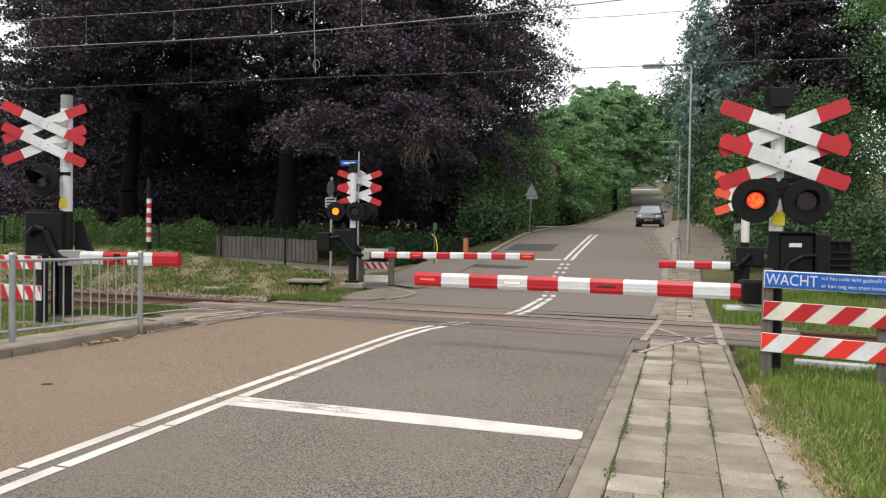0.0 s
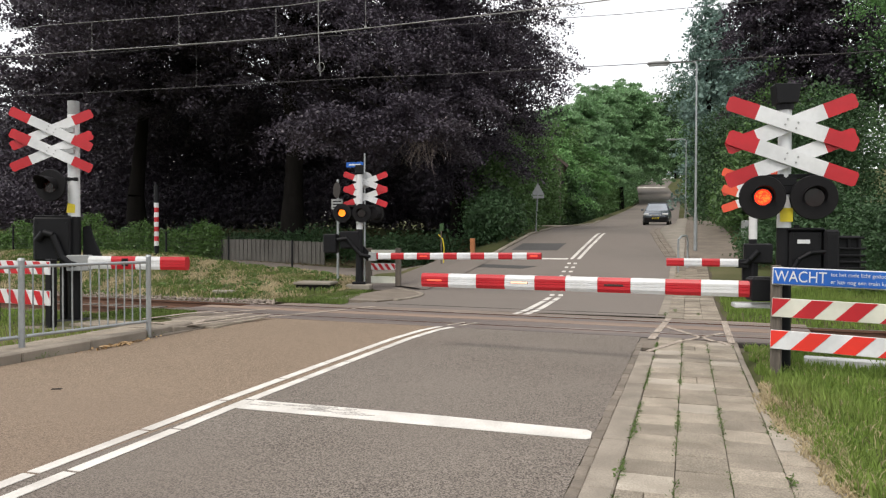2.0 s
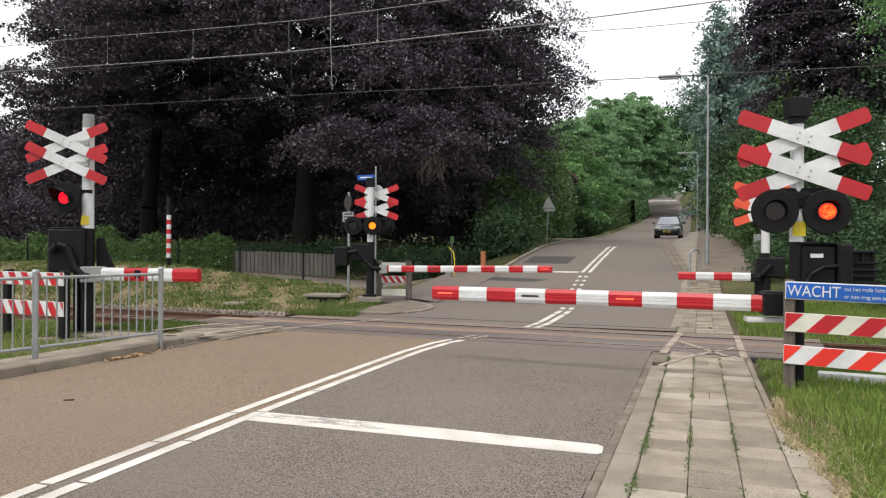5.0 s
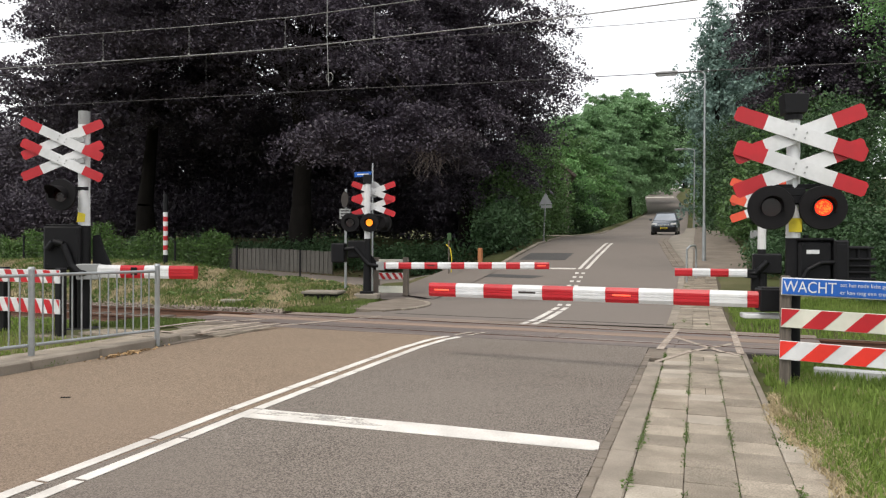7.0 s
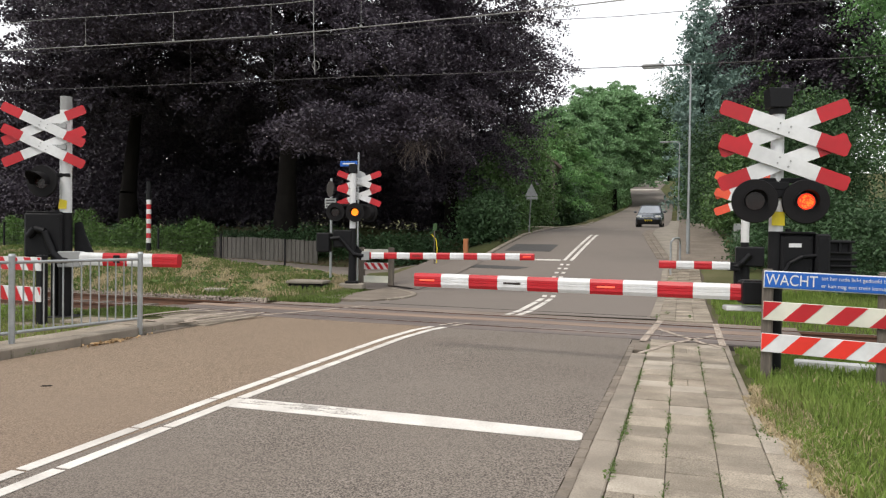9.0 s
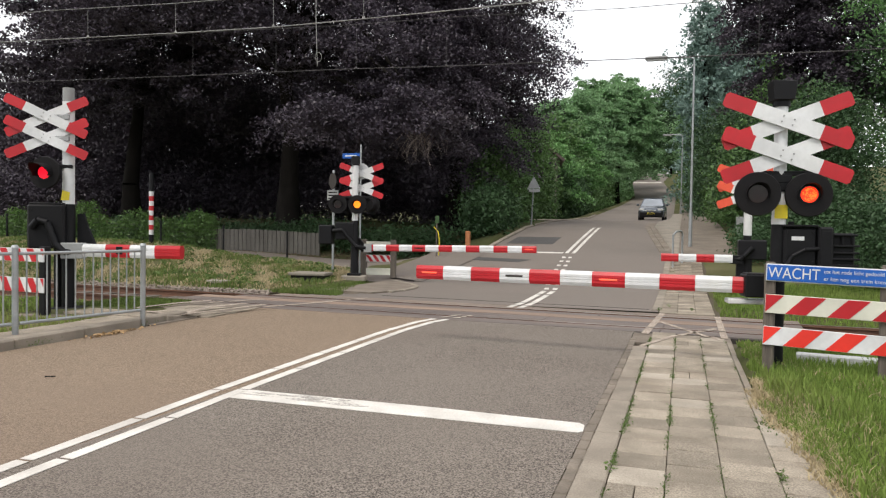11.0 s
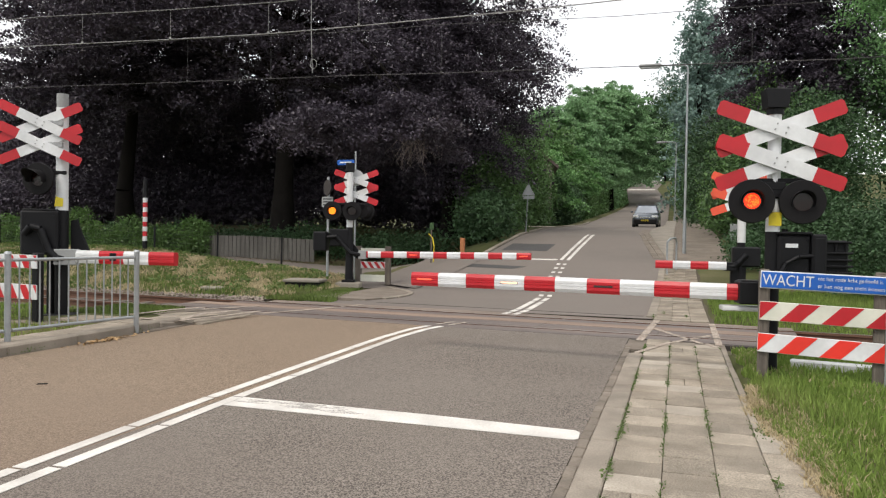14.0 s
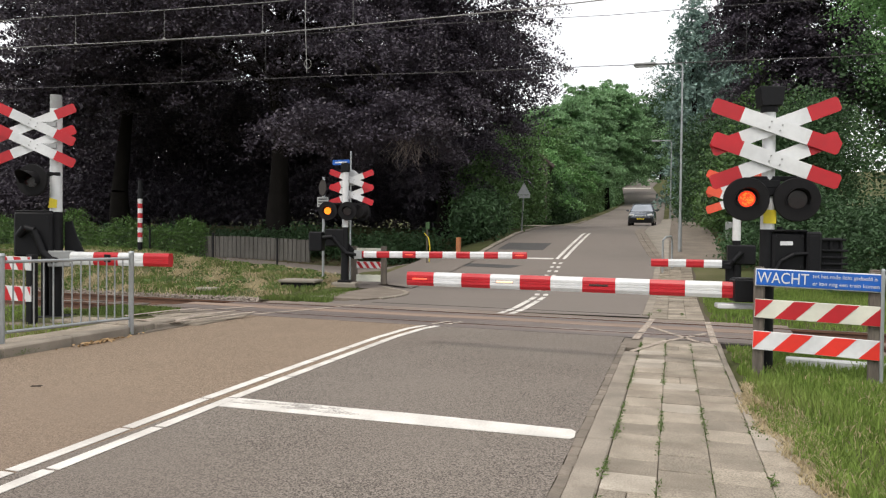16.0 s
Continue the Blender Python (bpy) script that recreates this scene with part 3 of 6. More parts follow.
def tree(x, y, label, material, crowns, trunk=0.3, n=900, per=36, spread=0.45, size=0.16, seed=1, droop=0.2, flat=0.5, category="tree", lump=0.3, shell=0.55, low=-1.0, name="tree", limbs=9):
    """crowns: (centre height, dx, dy, half-width, half-height, share)."""
    r = np.random.default_rng(seed)
    z0 = float(ground_z(x, y))
    t = thing(name, pose(x, y, z0), label, category)
    top = max(c[0] for c in crowns)
    bm = B()
    pts = [Vector((0, 0, -0.2))]
    for k in range(1, 6):
        pts.append(Vector((r.normal() * 0.12 * k, r.normal() * 0.12 * k, top * k / 5)))
    for k, (a, b) in enumerate(zip(pts, pts[1:])):
        rod(bm, a, b, trunk * (1.25 if k == 0 else 1 - k * 0.16), trunk * (1 - (k + 1) * 0.16), 10, caps=False)
    allc = [crown_points(r, max(4, int(n * c[5])), (c[1], c[2], c[0]), (c[3], c[3], c[4]), shell, lump, low) for c in crowns]
    P = np.concatenate(allc)
    for k in range(limbs):
        q = Vector(P[r.integers(len(P))])
        s = pts[min(5, 1 + k % 5)]
        m = s.lerp(q, 0.55) + Vector((0, 0, 0.4))
        rod(bm, s, m, trunk * 0.32, trunk * 0.2, 6, caps=False)
        rod(bm, m, q, trunk * 0.2, trunk * 0.05, 6, caps=False)
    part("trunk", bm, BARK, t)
    V, F = clumps(P, per, spread, size, r, flat, droop)
    mesh_np("crown", V, F, material, parent=t)
    return t


def hedge(name, pts, height, width, material, label, n, size, seed, category="hedge", spread=0.22, per=26, wob=0.25, kind=""):
    """A run of bushes along a line of ground points."""
    r = np.random.default_rng(seed)
    pts = np.array(pts, float)
    seg = np.linalg.norm(np.diff(pts, axis=0), axis=1)
    s = r.random(n) * seg.sum()
    cum = np.concatenate([[0], np.cumsum(seg)])
    x, y = np.interp(s, cum, pts[:, 0]), np.interp(s, cum, pts[:, 1])
    h = height * (1 + wob * np.sin(s * 1.3 + seed) * np.sin(s * 0.47 + 2) + wob * 0.5 * np.sin(s * 3.1))
    a = r.uniform(0, 6.28, n)
    k = np.sqrt(r.random(n)) * 0.6 + 0.4
    zz = r.random(n) ** 0.7
    taper = np.sqrt(np.clip(1.05 - zz**3, 0.1, 1))
    P = np.stack([x + np.cos(a) * k * width * taper, y + np.sin(a) * k * width * taper, ground_z(x, y) + 0.1 + zz * h], 1)
    V, F = clumps(P, per, spread, size, r, 0.7, 0.1)
    o = V.mean(0)
    o[2] = V[:, 2].min()
    ob = mesh_np(name, V - o, F, material, label=label, category=category, kind=kind)
    ob.location = o
    return ob


def beech(x, y, label, crowns, trunk, boughs, per, size, seed, low=-0.4, limbs=24, name="copper_beech", material=COPPER_SHADE, reach=1.3, wide=0.75, drop=1.5):
    """A broad tree whose leaves hang on long drooping boughs. crowns: (height, dx, dy, half-width, half-height, share)."""
    r = np.random.default_rng(seed)
    t = thing(name, pose(x, y, float(ground_z(x, y))), label, "tree")
    top = max(c[0] for c in crowns)
    pts = [Vector((0, 0, -0.3))] + [Vector((r.normal() * 0.1 * k, r.normal() * 0.1 * k, top * k / 5)) for k in range(1, 6)]
    bm = B()
    for k, (a, b) in enumerate(zip(pts, pts[1:])):
        rod(bm, a, b, trunk * (1.3 if k == 0 else 1 - k * 0.16), trunk * (1 - (k + 1) * 0.16), 12, caps=False)
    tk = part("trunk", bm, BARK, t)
    P = []
    for c in crowns:
        n = int(boughs * c[5])
        tip = crown_points(r, n, (c[1], c[2], c[0]), (c[3], c[3], c[4]), 0.72, 0.22, low)
        n = len(tip)
        d = tip - np.array((c[1], c[2], c[0] - c[4] * 0.3))
        d[:, 2] *= 0.45
        d /= np.linalg.norm(d, axis=1, keepdims=True) + 1e-9
        side = np.cross(d, (0, 0, 1.0))
        side /= np.linalg.norm(side, axis=1, keepdims=True) + 1e-9
        m = 15
        u = r.random((n, m)) ** 0.8
        lat = r.uniform(-1, 1, (n, m)) * (0.25 + 0.75 * np.sin(np.clip(u, 0, 1) * 2.6))
        L = reach * r.uniform(0.7, 1.7, (n, 1))
        q = tip[:, None] + d[:, None] * ((u - 0.6) * L * 1.6)[..., None] + side[:, None] * (lat * wide * L * 0.6)[..., None]
        q[..., 2] -= drop * (u**2) * L * 0.55 + 0.25 * lat**2
        P.append(q.reshape(-1, 3))
    Q = np.concatenate(P)
    for k in range(limbs):
        q = Vector(Q[r.integers(len(Q))])
        s0 = pts[3 + k % 3]
        m0 = s0.lerp(q, 0.55) + Vector((0, 0, 0.5))
        bm = B()
        rod(bm, s0, m0, trunk * 0.3, trunk * 0.17, 7, caps=False)
        rod(bm, m0, q, trunk * 0.17, trunk * 0.04, 6, caps=False)
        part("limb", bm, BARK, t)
    V, F = clumps(Q, per, 0.2, size, r, 0.45, 0.5, 0.5)
    mesh_np("crown", V, F, material, parent=t)
    return t


# copper beeches
beech(-17.5, 28.5, "huge copper beech with dark drooping purple foliage", [(9.8, -1, 0, 9.3, 5.0, 0.52), (12.8, -3, 1, 8.8, 5.5, 0.3), (7.4, 3.6, -1.0, 6.0, 2.4, 0.06), (4.9, 5.2, -6.8, 1.5, 1.2, 0.02), (5.2, 7.6, -5.0, 1.8, 1.5, 0.05)], 0.55, 1080, 22, 0.13, 11, low=-0.3, limbs=30)
b2 = beech(-10.8, 33.0, "copper beech with dark purple foliage beside the road", [(8.2, 0.0, 0, 4.9, 5.2, 0.55), (11.8, 0.3, 0, 4.3, 4.2, 0.25), (4.4, -1.2, -1.5, 4.0, 2.6, 0.2)], 0.4, 420, 22, 0.135, 12, low=-0.7, limbs=22)
beech(-28.5, 31, "tall copper beech behind the track", [(8.0, 0, 0, 7.0, 5.5, 0.5), (12.0, 1.5, 0, 6.5, 4.6, 0.5)], 0.5, 560, 16, 0.2, 13, limbs=14)
beech(5.6, 41, "dark copper beech towering over the shrubs", [(12.5, 0.2, 0, 3.5, 6.5, 0.65), (7.5, 0.6, -1, 3.2, 3.6, 0.35)], 0.45, 390, 18, 0.18, 14, limbs=12)
# dead twigs hanging at the beech's edge
r7 = random.Random(7)
bm = B()
for k in range(70):
    a = Vector((1.9 + r7.gauss(0, 0.3), -10.2, 3.6 + r7.gauss(0, 0.2)))
    b = a + Vector((r7.gauss(0, 0.35), r7.gauss(0, 0.2), -r7.uniform(0.3, 0.9)))
    rod(bm, a, b, 0.012, 0.005, 4, caps=False)
    rod(bm, b, b + Vector((r7.gauss(0, 0.2), 0, -r7.uniform(0.1, 0.5))), 0.006, 0.003, 3, caps=False)
rod(bm, (0.0, -0.5, 5.5), (1.2, -6.0, 4.9), 0.07, 0.04, 6)
rod(bm, (1.2, -6.0, 4.9), (1.9, -10.2, 3.7), 0.04, 0.015, 6)
part("dead_twigs", bm, TWIG, b2, "bare grey-brown dead twigs")
# wood behind the beeches; the copper leaf colour stands in for its shade
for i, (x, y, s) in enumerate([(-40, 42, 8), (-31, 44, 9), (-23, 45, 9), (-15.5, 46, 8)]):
    tree(x, y, "tree behind the beech, its shade put into the leaf colour", COPPER_SHADE, [(6.5, 0, 0, 6.5, 6.0, 0.7), (3.0, 0, -1, 6.0, 3.0, 0.3)], 0.35, n=800, per=50, spread=0.7, size=0.24, seed=20 + i, droop=0.2, limbs=6)
# green trees along the road uphill, the far ones with haze in their leaf colour
for x, y, h, w, m, k in ((-13.5, 84, 13.0, 5.4, LEAF_HAZE, 31), (-12.6, 104, 17.0, 6.0, LEAF_HAZE, 32), (-9.8, 114, 20.0, 6.4, LEAF_HAZE, 36), (3.6, 112, 16.0, 4.6, LEAF_HAZE, 37), (-12.0, 130, 23, 7.5, LEAF_HAZE, 33), (-12.0, 68, 8.5, 4.0, LEAF_L, 34), (-11.5, 56, 6.5, 3.2, LEAF_L, 35)):
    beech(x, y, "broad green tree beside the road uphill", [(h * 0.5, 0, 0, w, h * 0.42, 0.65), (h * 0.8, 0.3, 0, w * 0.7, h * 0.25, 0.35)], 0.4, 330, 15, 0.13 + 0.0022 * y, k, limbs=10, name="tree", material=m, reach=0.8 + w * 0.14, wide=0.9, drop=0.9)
for i, (x, y, h, w, m) in enumerate([(-12.5, 52, 5.5, 3.6, LEAF), (-12.5, 66, 8.0, 4.2, LEAF), (-16, 160, 20, 9, LEAF_HAZE), (9, 205, 22, 10, LEAF_D), (-4, 232, 26, 12, LEAF_D), (-20, 215, 24, 12, LEAF), (5.5, 160, 19, 7, LEAF_HAZE), (5.5, 120, 17, 5.5, LEAF_D), (4.6, 90, 17, 4.4, LEAF_B), (1.5, 64, 16.5, 2.7, LEAF_B), (5.4, 70, 15, 3.2, LEAF_B)]):
    tree(x, y, "leafy tree beside the road uphill" if m is not LEAF_B else "tall blue-green conifer beside the road, paled for haze", m, [(h * 0.55, 0, 0, w, h * 0.5, 0.7), (h * 0.85, w * 0.1, 0, w * 0.62, h * 0.36, 0.3)], 0.3, n=int(480 + 16 * h), per=30, spread=w * 0.11, size=0.16 + 0.0022 * y, seed=40 + i, droop=0.15 if m is not LEAF_B else 0.7, limbs=6)
# right-hand trees and shrubs behind the crossing
tree(8.3, 26.3, "fresh green tree beyond the hedge", LEAF_L, [(6.9, 0.2, 0, 1.9, 2.3, 0.45), (9.6, -0.65, 0, 2.2, 3.5, 0.55)], 0.28, n=1200, per=60, spread=0.34, size=0.115, seed=61, droop=0.25)
# this shrub and the next bush: darker leaf colour paints their shade
tree(3.8, 23.2, "green shrub tree behind the crossing signal, darkened for shade", LEAF_D, [(2.4, 0, 0, 1.6, 2.1, 0.75), (4.2, 0.1, 0, 0.9, 1.2, 0.25)], 0.12, n=700, per=55, spread=0.3, size=0.095, seed=62)
tree(3.2, 31, "dense green bush beside the footway, darkened for shade", LEAF_D, [(2.6, 0, 0, 2.0, 2.7, 1.0)], 0.12, n=750, per=30, spread=0.28, size=0.15, seed=63)
tree(4.4, 37, "tall dark green bush beside the footway", LEAF, [(3.4, 0, 0, 2.4, 3.4, 1.0)], 0.14, n=800, per=30, spread=0.32, size=0.16, seed=64)
tree(2.8, 47, "dark green tree leaning over the footway", LEAF_D, [(3.8, 0, 0, 2.5, 3.6, 1.0)], 0.16, n=700, per=30, spread=0.36, size=0.19, seed=65)
tree(11.5, 36, "dark tree behind the hedge", LEAF_D, [(6.5, 0, 0, 4.2, 5.4, 1.0)], 0.25, n=800, per=30, spread=0.5, size=0.25, seed=66)
hedge("hedge", [(3.4, 17.3), (5.2, 16.6), (9.5, 16.0), (14, 15.5)], 1.5, 0.8, LEAF_D, "clipped dark green hedge behind the barrier machine", 1500, 0.085, 71, spread=0.15)
# dark leaf colour stands in for the shade on this shrub
hedge("shrub", [(3.0, 19.5), (5.6, 19.6)], 2.0, 0.9, LEAF_D, "loose shrub with green leaves darkened for shade", 560, 0.1, 72, "shrub", spread=0.2)
hedge("hedge", [(7, 21), (14, 20)], 2.4, 1.0, LEAF_D, "tall dark clipped garden hedge", 800, 0.13, 73)
hedge("shrub", [(1.9, 21.5), (2.5, 25.5)], 0.8, 0.55, LEAF_D, "low green undergrowth beside the footway", 320, 0.1, 74, "shrub")
# roadside bushes on the left uphill
for i, (a, b, h, w, m, n) in enumerate([((-8.0, 27.5), (-8.0, 31), 1.6, 0.6, LEAF_D, 420), ((-8.7, 31.5), (-9.0, 38), 3.1, 1.1, LEAF, 1000), ((2.3, 27.5), (2.15, 44), 3.2, 0.75, LEAF, 900), ((-9.4, 43), (-10.2, 50), 5.2, 1.5, LEAF, 1200), ((-9.6, 54), (-10, 66), 4.2, 1.6, LEAF_D, 800), ((-10.2, 66), (-10.6, 90), 5.0, 1.9, LEAF, 900), ((-11, 90), (-12.5, 120), 6.0, 2.0, LEAF, 700), ((1.8, 55), (1.7, 80), 4.6, 1.4, LEAF_D, 700), ((1.6, 80), (1.0, 120), 5.5, 1.8, LEAF, 700), ((-26, 246), (14, 244), 10.0, 2.5, LEAF_L, 1100)]):
    hedge("roadside_bush", [a, b], h, w, m, "overgrown green bush along the road uphill", n, 0.12 + 0.0018 * a[1], 80 + i, "bush", spread=0.28 + 0.002 * a[1])
# copper leaves here paint the gloom below the crowns
hedge("far_wood", [(-75, 52), (-50, 44), (-34, 39), (-22, 39), (-13, 40)], 9.0, 2.4, COPPER_SHADE, "wood behind the beeches, its shade put into the leaf colour", 3200, 0.26, 95, "wood", spread=0.65, per=64, kind="stuff")
hedge("far_wood", [(10, 30), (30, 36), (90, 40)], 8.0, 2.5, LEAF_D, "dark wood behind the hedge", 1400, 0.5, 96, "wood", spread=0.7, kind="stuff")
hedge("far_wood", [(-90, 250), (-20, 262), (40, 255), (120, 240)], 26.0, 6, LEAF, "distant green wood on the hill", 1600, 1.3, 97, "wood", spread=2.2, kind="stuff")
hedge("far_wood", [(-140, -30), (-100, -90), (0, -120), (100, -90), (140, -20)], 9.0, 4, LEAF_D, "distant wood round the crossing", 1500, 1.4, 98, "wood", spread=1.6, kind="stuff")
# undergrowth and ivy below the beeches
hedge("undergrowth", [(-9, 26.8), (-13, 27.6), (-20, 27.6), (-34, 27)], 0.9, 1.2, LEAF_D, "dark green undergrowth below the beech", 1500, 0.13, 91, "undergrowth", wob=0.4)
# copper colour stands in for shade on this second row
hedge("undergrowth", [(-10, 36.5), (-20, 36.0), (-34, 35.5), (-50, 35)], 2.1, 1.2, COPPER_SHADE, "undergrowth with the beech's shade put into its leaf colour", 2200, 0.2, 94, "undergrowth", wob=0.3, spread=0.4)
hedge("ivy", [(-20.2, 25.0), (-24, 24.4), (-40, 23.5)], 1.35, 0.12, IVY, "ivy covering the fence", 1500, 0.095, 92, "ivy", spread=0.13, wob=0.4, kind="stuff")
hedge("ivy", [(-18.9, 25.05), (-20.1, 25.0)], 1.45, 0.16, IVY, "bush of ivy on the boarded wall", 420, 0.09, 93, "ivy", spread=0.1)


# ---- the crossing's signals and barriers ----
STRIP_R = glow("red_light_strip", (1.0, 0.1, 0.05), 0.75)
STRIP_W = glow("pale_amber_light_strip", (1.0, 0.6, 0.38), 0.75)
BLINKS = []


def cross_arm(parent, x, y, z, length, width, angle, red, white):
    """One board of the cross, its ends red and cut at the corners."""
    rot = Matrix.Rotation(radians(angle), 4, "Y")
    h, w, e, c = length / 2, width / 2, length * 0.235, width * 0.16
    bm = B()
    prism(bm, [(-h + e, -w), (h - e, -w), (h - e, w), (-h + e, w)], 0.016, 0)
    prism(bm, [(-h + e, w), (-h + c, w), (-h, w - c), (-h, -w + c), (-h + c, -w), (-h + e, -w)], 0.016, 1)
    prism(bm, [(h - e, -w), (h - c, -w), (h, -w + c), (h, w - c), (h - c, w), (h - e, w)], 0.016, 1)
    for sx in (-0.055, 0.055):
        for sz in (-0.03, 0.03):
            rod(bm, (sx, -0.008, sz), (sx, 0.0, sz), 0.009, 0.009, 8, 2)
    bmesh.ops.transform(bm, matrix=Matrix.Translation((x, y, z)) @ rot, verts=bm.verts)
    return part("cross_board", bm, [white, red, GREY], parent)


def crosses(parent, x, y, zs, length=1.38, width=0.145, angle=19.5, red=RED, white=WHITE):
    for z in zs:
        cross_arm(parent, x, y + 0.03, z, length, width, -angle, red, white)
    for z in zs:
        cross_arm(parent, x, y, z, length, width, angle, red, white)


def lamp(parent, x, y, z, disc=0.237, lens=0.098, yaw=0.0, phase=None, hood=0.14, lit=None):
    """A signal lamp: round backboard, housing, hood, dark lens, and the glowing insert that comes forward into it when lit."""
    m = Matrix.Translation((x, y, z)) @ Matrix.Rotation(radians(yaw), 4, "Z")
    bm = B()
    rod(bm, (0, 0.02, 0), (0, 0, 0), disc, disc, 36)
    rod(bm, (0, 0.0, 0), (0, -0.02, 0), disc, disc * 0.97, 36)
    rod(bm, (0, 0.15, 0), (0, 0.02, 0), lens * 1.25, lens * 1.5, 20)
    bmesh.ops.transform(bm, matrix=m, verts=bm.verts)
    body = part("signal_lamp", bm, MATTE, parent, "round black lamp backboard")
    bm = B()
    n = 22
    ring = []
    for i in range(n + 1):
        t = radians(-25 + 230 * i / n)
        d = hood * (0.35 + 0.65 * max(0.0, math.sin(t)))
        ring.append([bm.verts.new((math.cos(t) * q, v, math.sin(t) * q)) for q, v in ((lens * 1.12, -0.02), (lens * 1.16, -0.02 - d), (lens * 1.2, -0.02 - d), (lens * 1.2, -0.02))])
    for a, b in zip(ring, ring[1:]):
        for i in range(4):
            bm.faces.new((a[i], b[i], b[(i + 1) % 4], a[(i + 1) % 4]))
    bmesh.ops.recalc_face_normals(bm, faces=bm.faces)
    bmesh.ops.transform(bm, matrix=m, verts=bm.verts)
    part("hood", bm, MATTE, body)
    bm = B()
    rod(bm, (0, -0.02, 0), (0, -0.024, 0), lens, lens * 0.96, 28)
    bmesh.ops.transform(bm, matrix=m, verts=bm.verts)
    part("lens", bm, LENS, body, "dark red lens")
    if phase:
        bm = B()
        rod(bm, (0, -0.026, 0), (0, -0.03, 0), lens * 0.86, lens * 0.8, 24)
        rng2 = random.Random(5)
        for k in range(60):
            t, q = rng2.uniform(0, 6.28), lens * 0.66 * math.sqrt(rng2.random())
            rod(bm, (math.cos(t) * q, -0.029, math.sin(t) * q), (math.cos(t) * q, -0.032, math.sin(t) * q), lens * rng2.uniform(0.06, 0.11), lens * 0.05, 6, 1)
        g = part("lamp_insert", bm, lit or [LIT_RED, LIT_HOT], body, "glowing red lamp insert")
        g.matrix_basis = m
        BLINKS.append((g, (phase, m, 0.016)))
    return body


def blink(g, how):
    """The insert slides forward when the lamp lights and back behind the dark lens when it goes out."""
    (kind, m, depth) = how
    period, start, lit = {"a": (0.6662, -0.04, 0.32), "b": (0.6662, 0.272, 0.345), "c": (0.633, 0.2, 0.37)}[kind]
    on, off = m, m @ Matrix.Translation((0, depth, 0))
    rows, t = [], start - period
    state = []
    while t < 16.7:
        state += [(t, off), (t + 0.034, on), (t + lit, on), (t + lit + 0.034, off)]
        t += period
    before = [s for s in state if s[0] <= 0.0]
    rows = [(0.0, before[-1][1])] + [s for s in state if 0.02 < s[0] < 15.98]
    after = [s for s in state if s[0] <= 16.0]
    rows.append((16.0, after[-1][1]))
    walk(g, rows)


def striped_bar(parent, x0, x1, z, n, height, depth, first_red, y=0.0, leds=(), name="barrier_arm"):
    """A barrier arm along x with red and white sleeves, ribbed, and warning strips let into it."""
    step = (x1 - x0) / n
    for k in range(n):
        a, b = x0 + k * step, x0 + (k + 1) * step
        bm = B()
        h, d = height / 2, depth / 2
        prof = [(-d, -h * 0.55), (-d * 0.7, -h), (d * 0.7, -h), (d, -h * 0.55), (d, h * 0.55), (d * 0.7, h), (-d * 0.7, h), (-d, h * 0.55), (-d, h * 0.22), (-d * 0.9, h * 0.17), (-d, h * 0.12), (-d, -h * 0.12), (-d * 0.9, -h * 0.17), (-d, -h * 0.22)]
        prism(bm, prof, b - a - 0.0015 * (1 if b > a else -1), 0, "x", a)
        bmesh.ops.translate(bm, verts=bm.verts, vec=(0, y, z))
        red = (k % 2 == 0) == first_red
        sl = part(name, bm, RED if red else WHITE, parent)
        for kk, phase in leds:
            if kk == k:
                c = (a + b) / 2
                bm = B()
                box(bm, (0, 0, 0), (0.2, 0.012, 0.02), 0.003)
                m = Matrix.Translation((c, y - d - 0.001, z))
                bezel = B()
                box(bezel, (c, y - d + 0.002, z), (0.21, 0.012, 0.022), 0.003)
                part("strip_bezel", bezel, RUBBER, sl, "dark slot")
                g = part("warning_strip", bm, STRIP_R if red else STRIP_W, sl, "glowing warning light strip")
                g.matrix_basis = m
                if phase:
                    BLINKS.append((g, (phase, m, 0.014)))


def bolts(bm, pts, r=0.012, d=0.012, mi=0):
    for x, y, z in pts:
        rod(bm, (x, y, z), (x, y - d, z), r, r, 8, mi)


# signal on the near side, right of the road
sig = thing("crossing_signal", pose(0.845, 6.98, -0.02, 0, 0, 9), "crossing signal with double red-white cross and twin red lamps", "railway signal", "crossing signals")
bm = B()
rod(bm, (0, 0, 0), (0, 0, 1.5), 0.075, 0.07, 20)
box(bm, (0, 0, 0.03), (0.34, 0.34, 0.06), 0.01)
part("lower_mast", bm, BLACK, sig, "black lower mast")
bm = B()
rod(bm, (0, 0, 1.5), (0, 0, 1.68), 0.07, 0.066, 20)
rod(bm, (0, 0, 1.68), (0, 0, 1.86), 0.066, 0.045, 20)
rod(bm, (0, 0, 1.86), (0, 0, 2.02), 0.045, 0.062, 20)
rod(bm, (0, 0, 2.02), (0, 0, 2.74), 0.064, 0.064, 20)
part("upper_mast", bm, WHITE, sig, "white upper mast")
bm = B()
rod(bm, (0, 0, 2.7), (0, 0, 2.76), 0.085, 0.085, 20)
prism(bm, [(-0.1, 2.76), (0.1, 2.76), (0.125, 2.95), (-0.12, 2.96)], 0.22, 0, "y", -0.11)
bmesh.ops.bevel(bm, geom=bm.edges[:], offset=0.006, segments=1, affect="EDGES")
part("warning_bell", bm, BLACK, sig, "black bell housing on top")
bm = B()
prism(bm, [(-0.062, 1.56), (0.062, 1.56), (0.062, 1.7), (-0.062, 1.7)], 0.004, 0, "y", -0.082)
part("sticker", bm, YELLOW, sig, "yellow notice sticker with unreadable print")
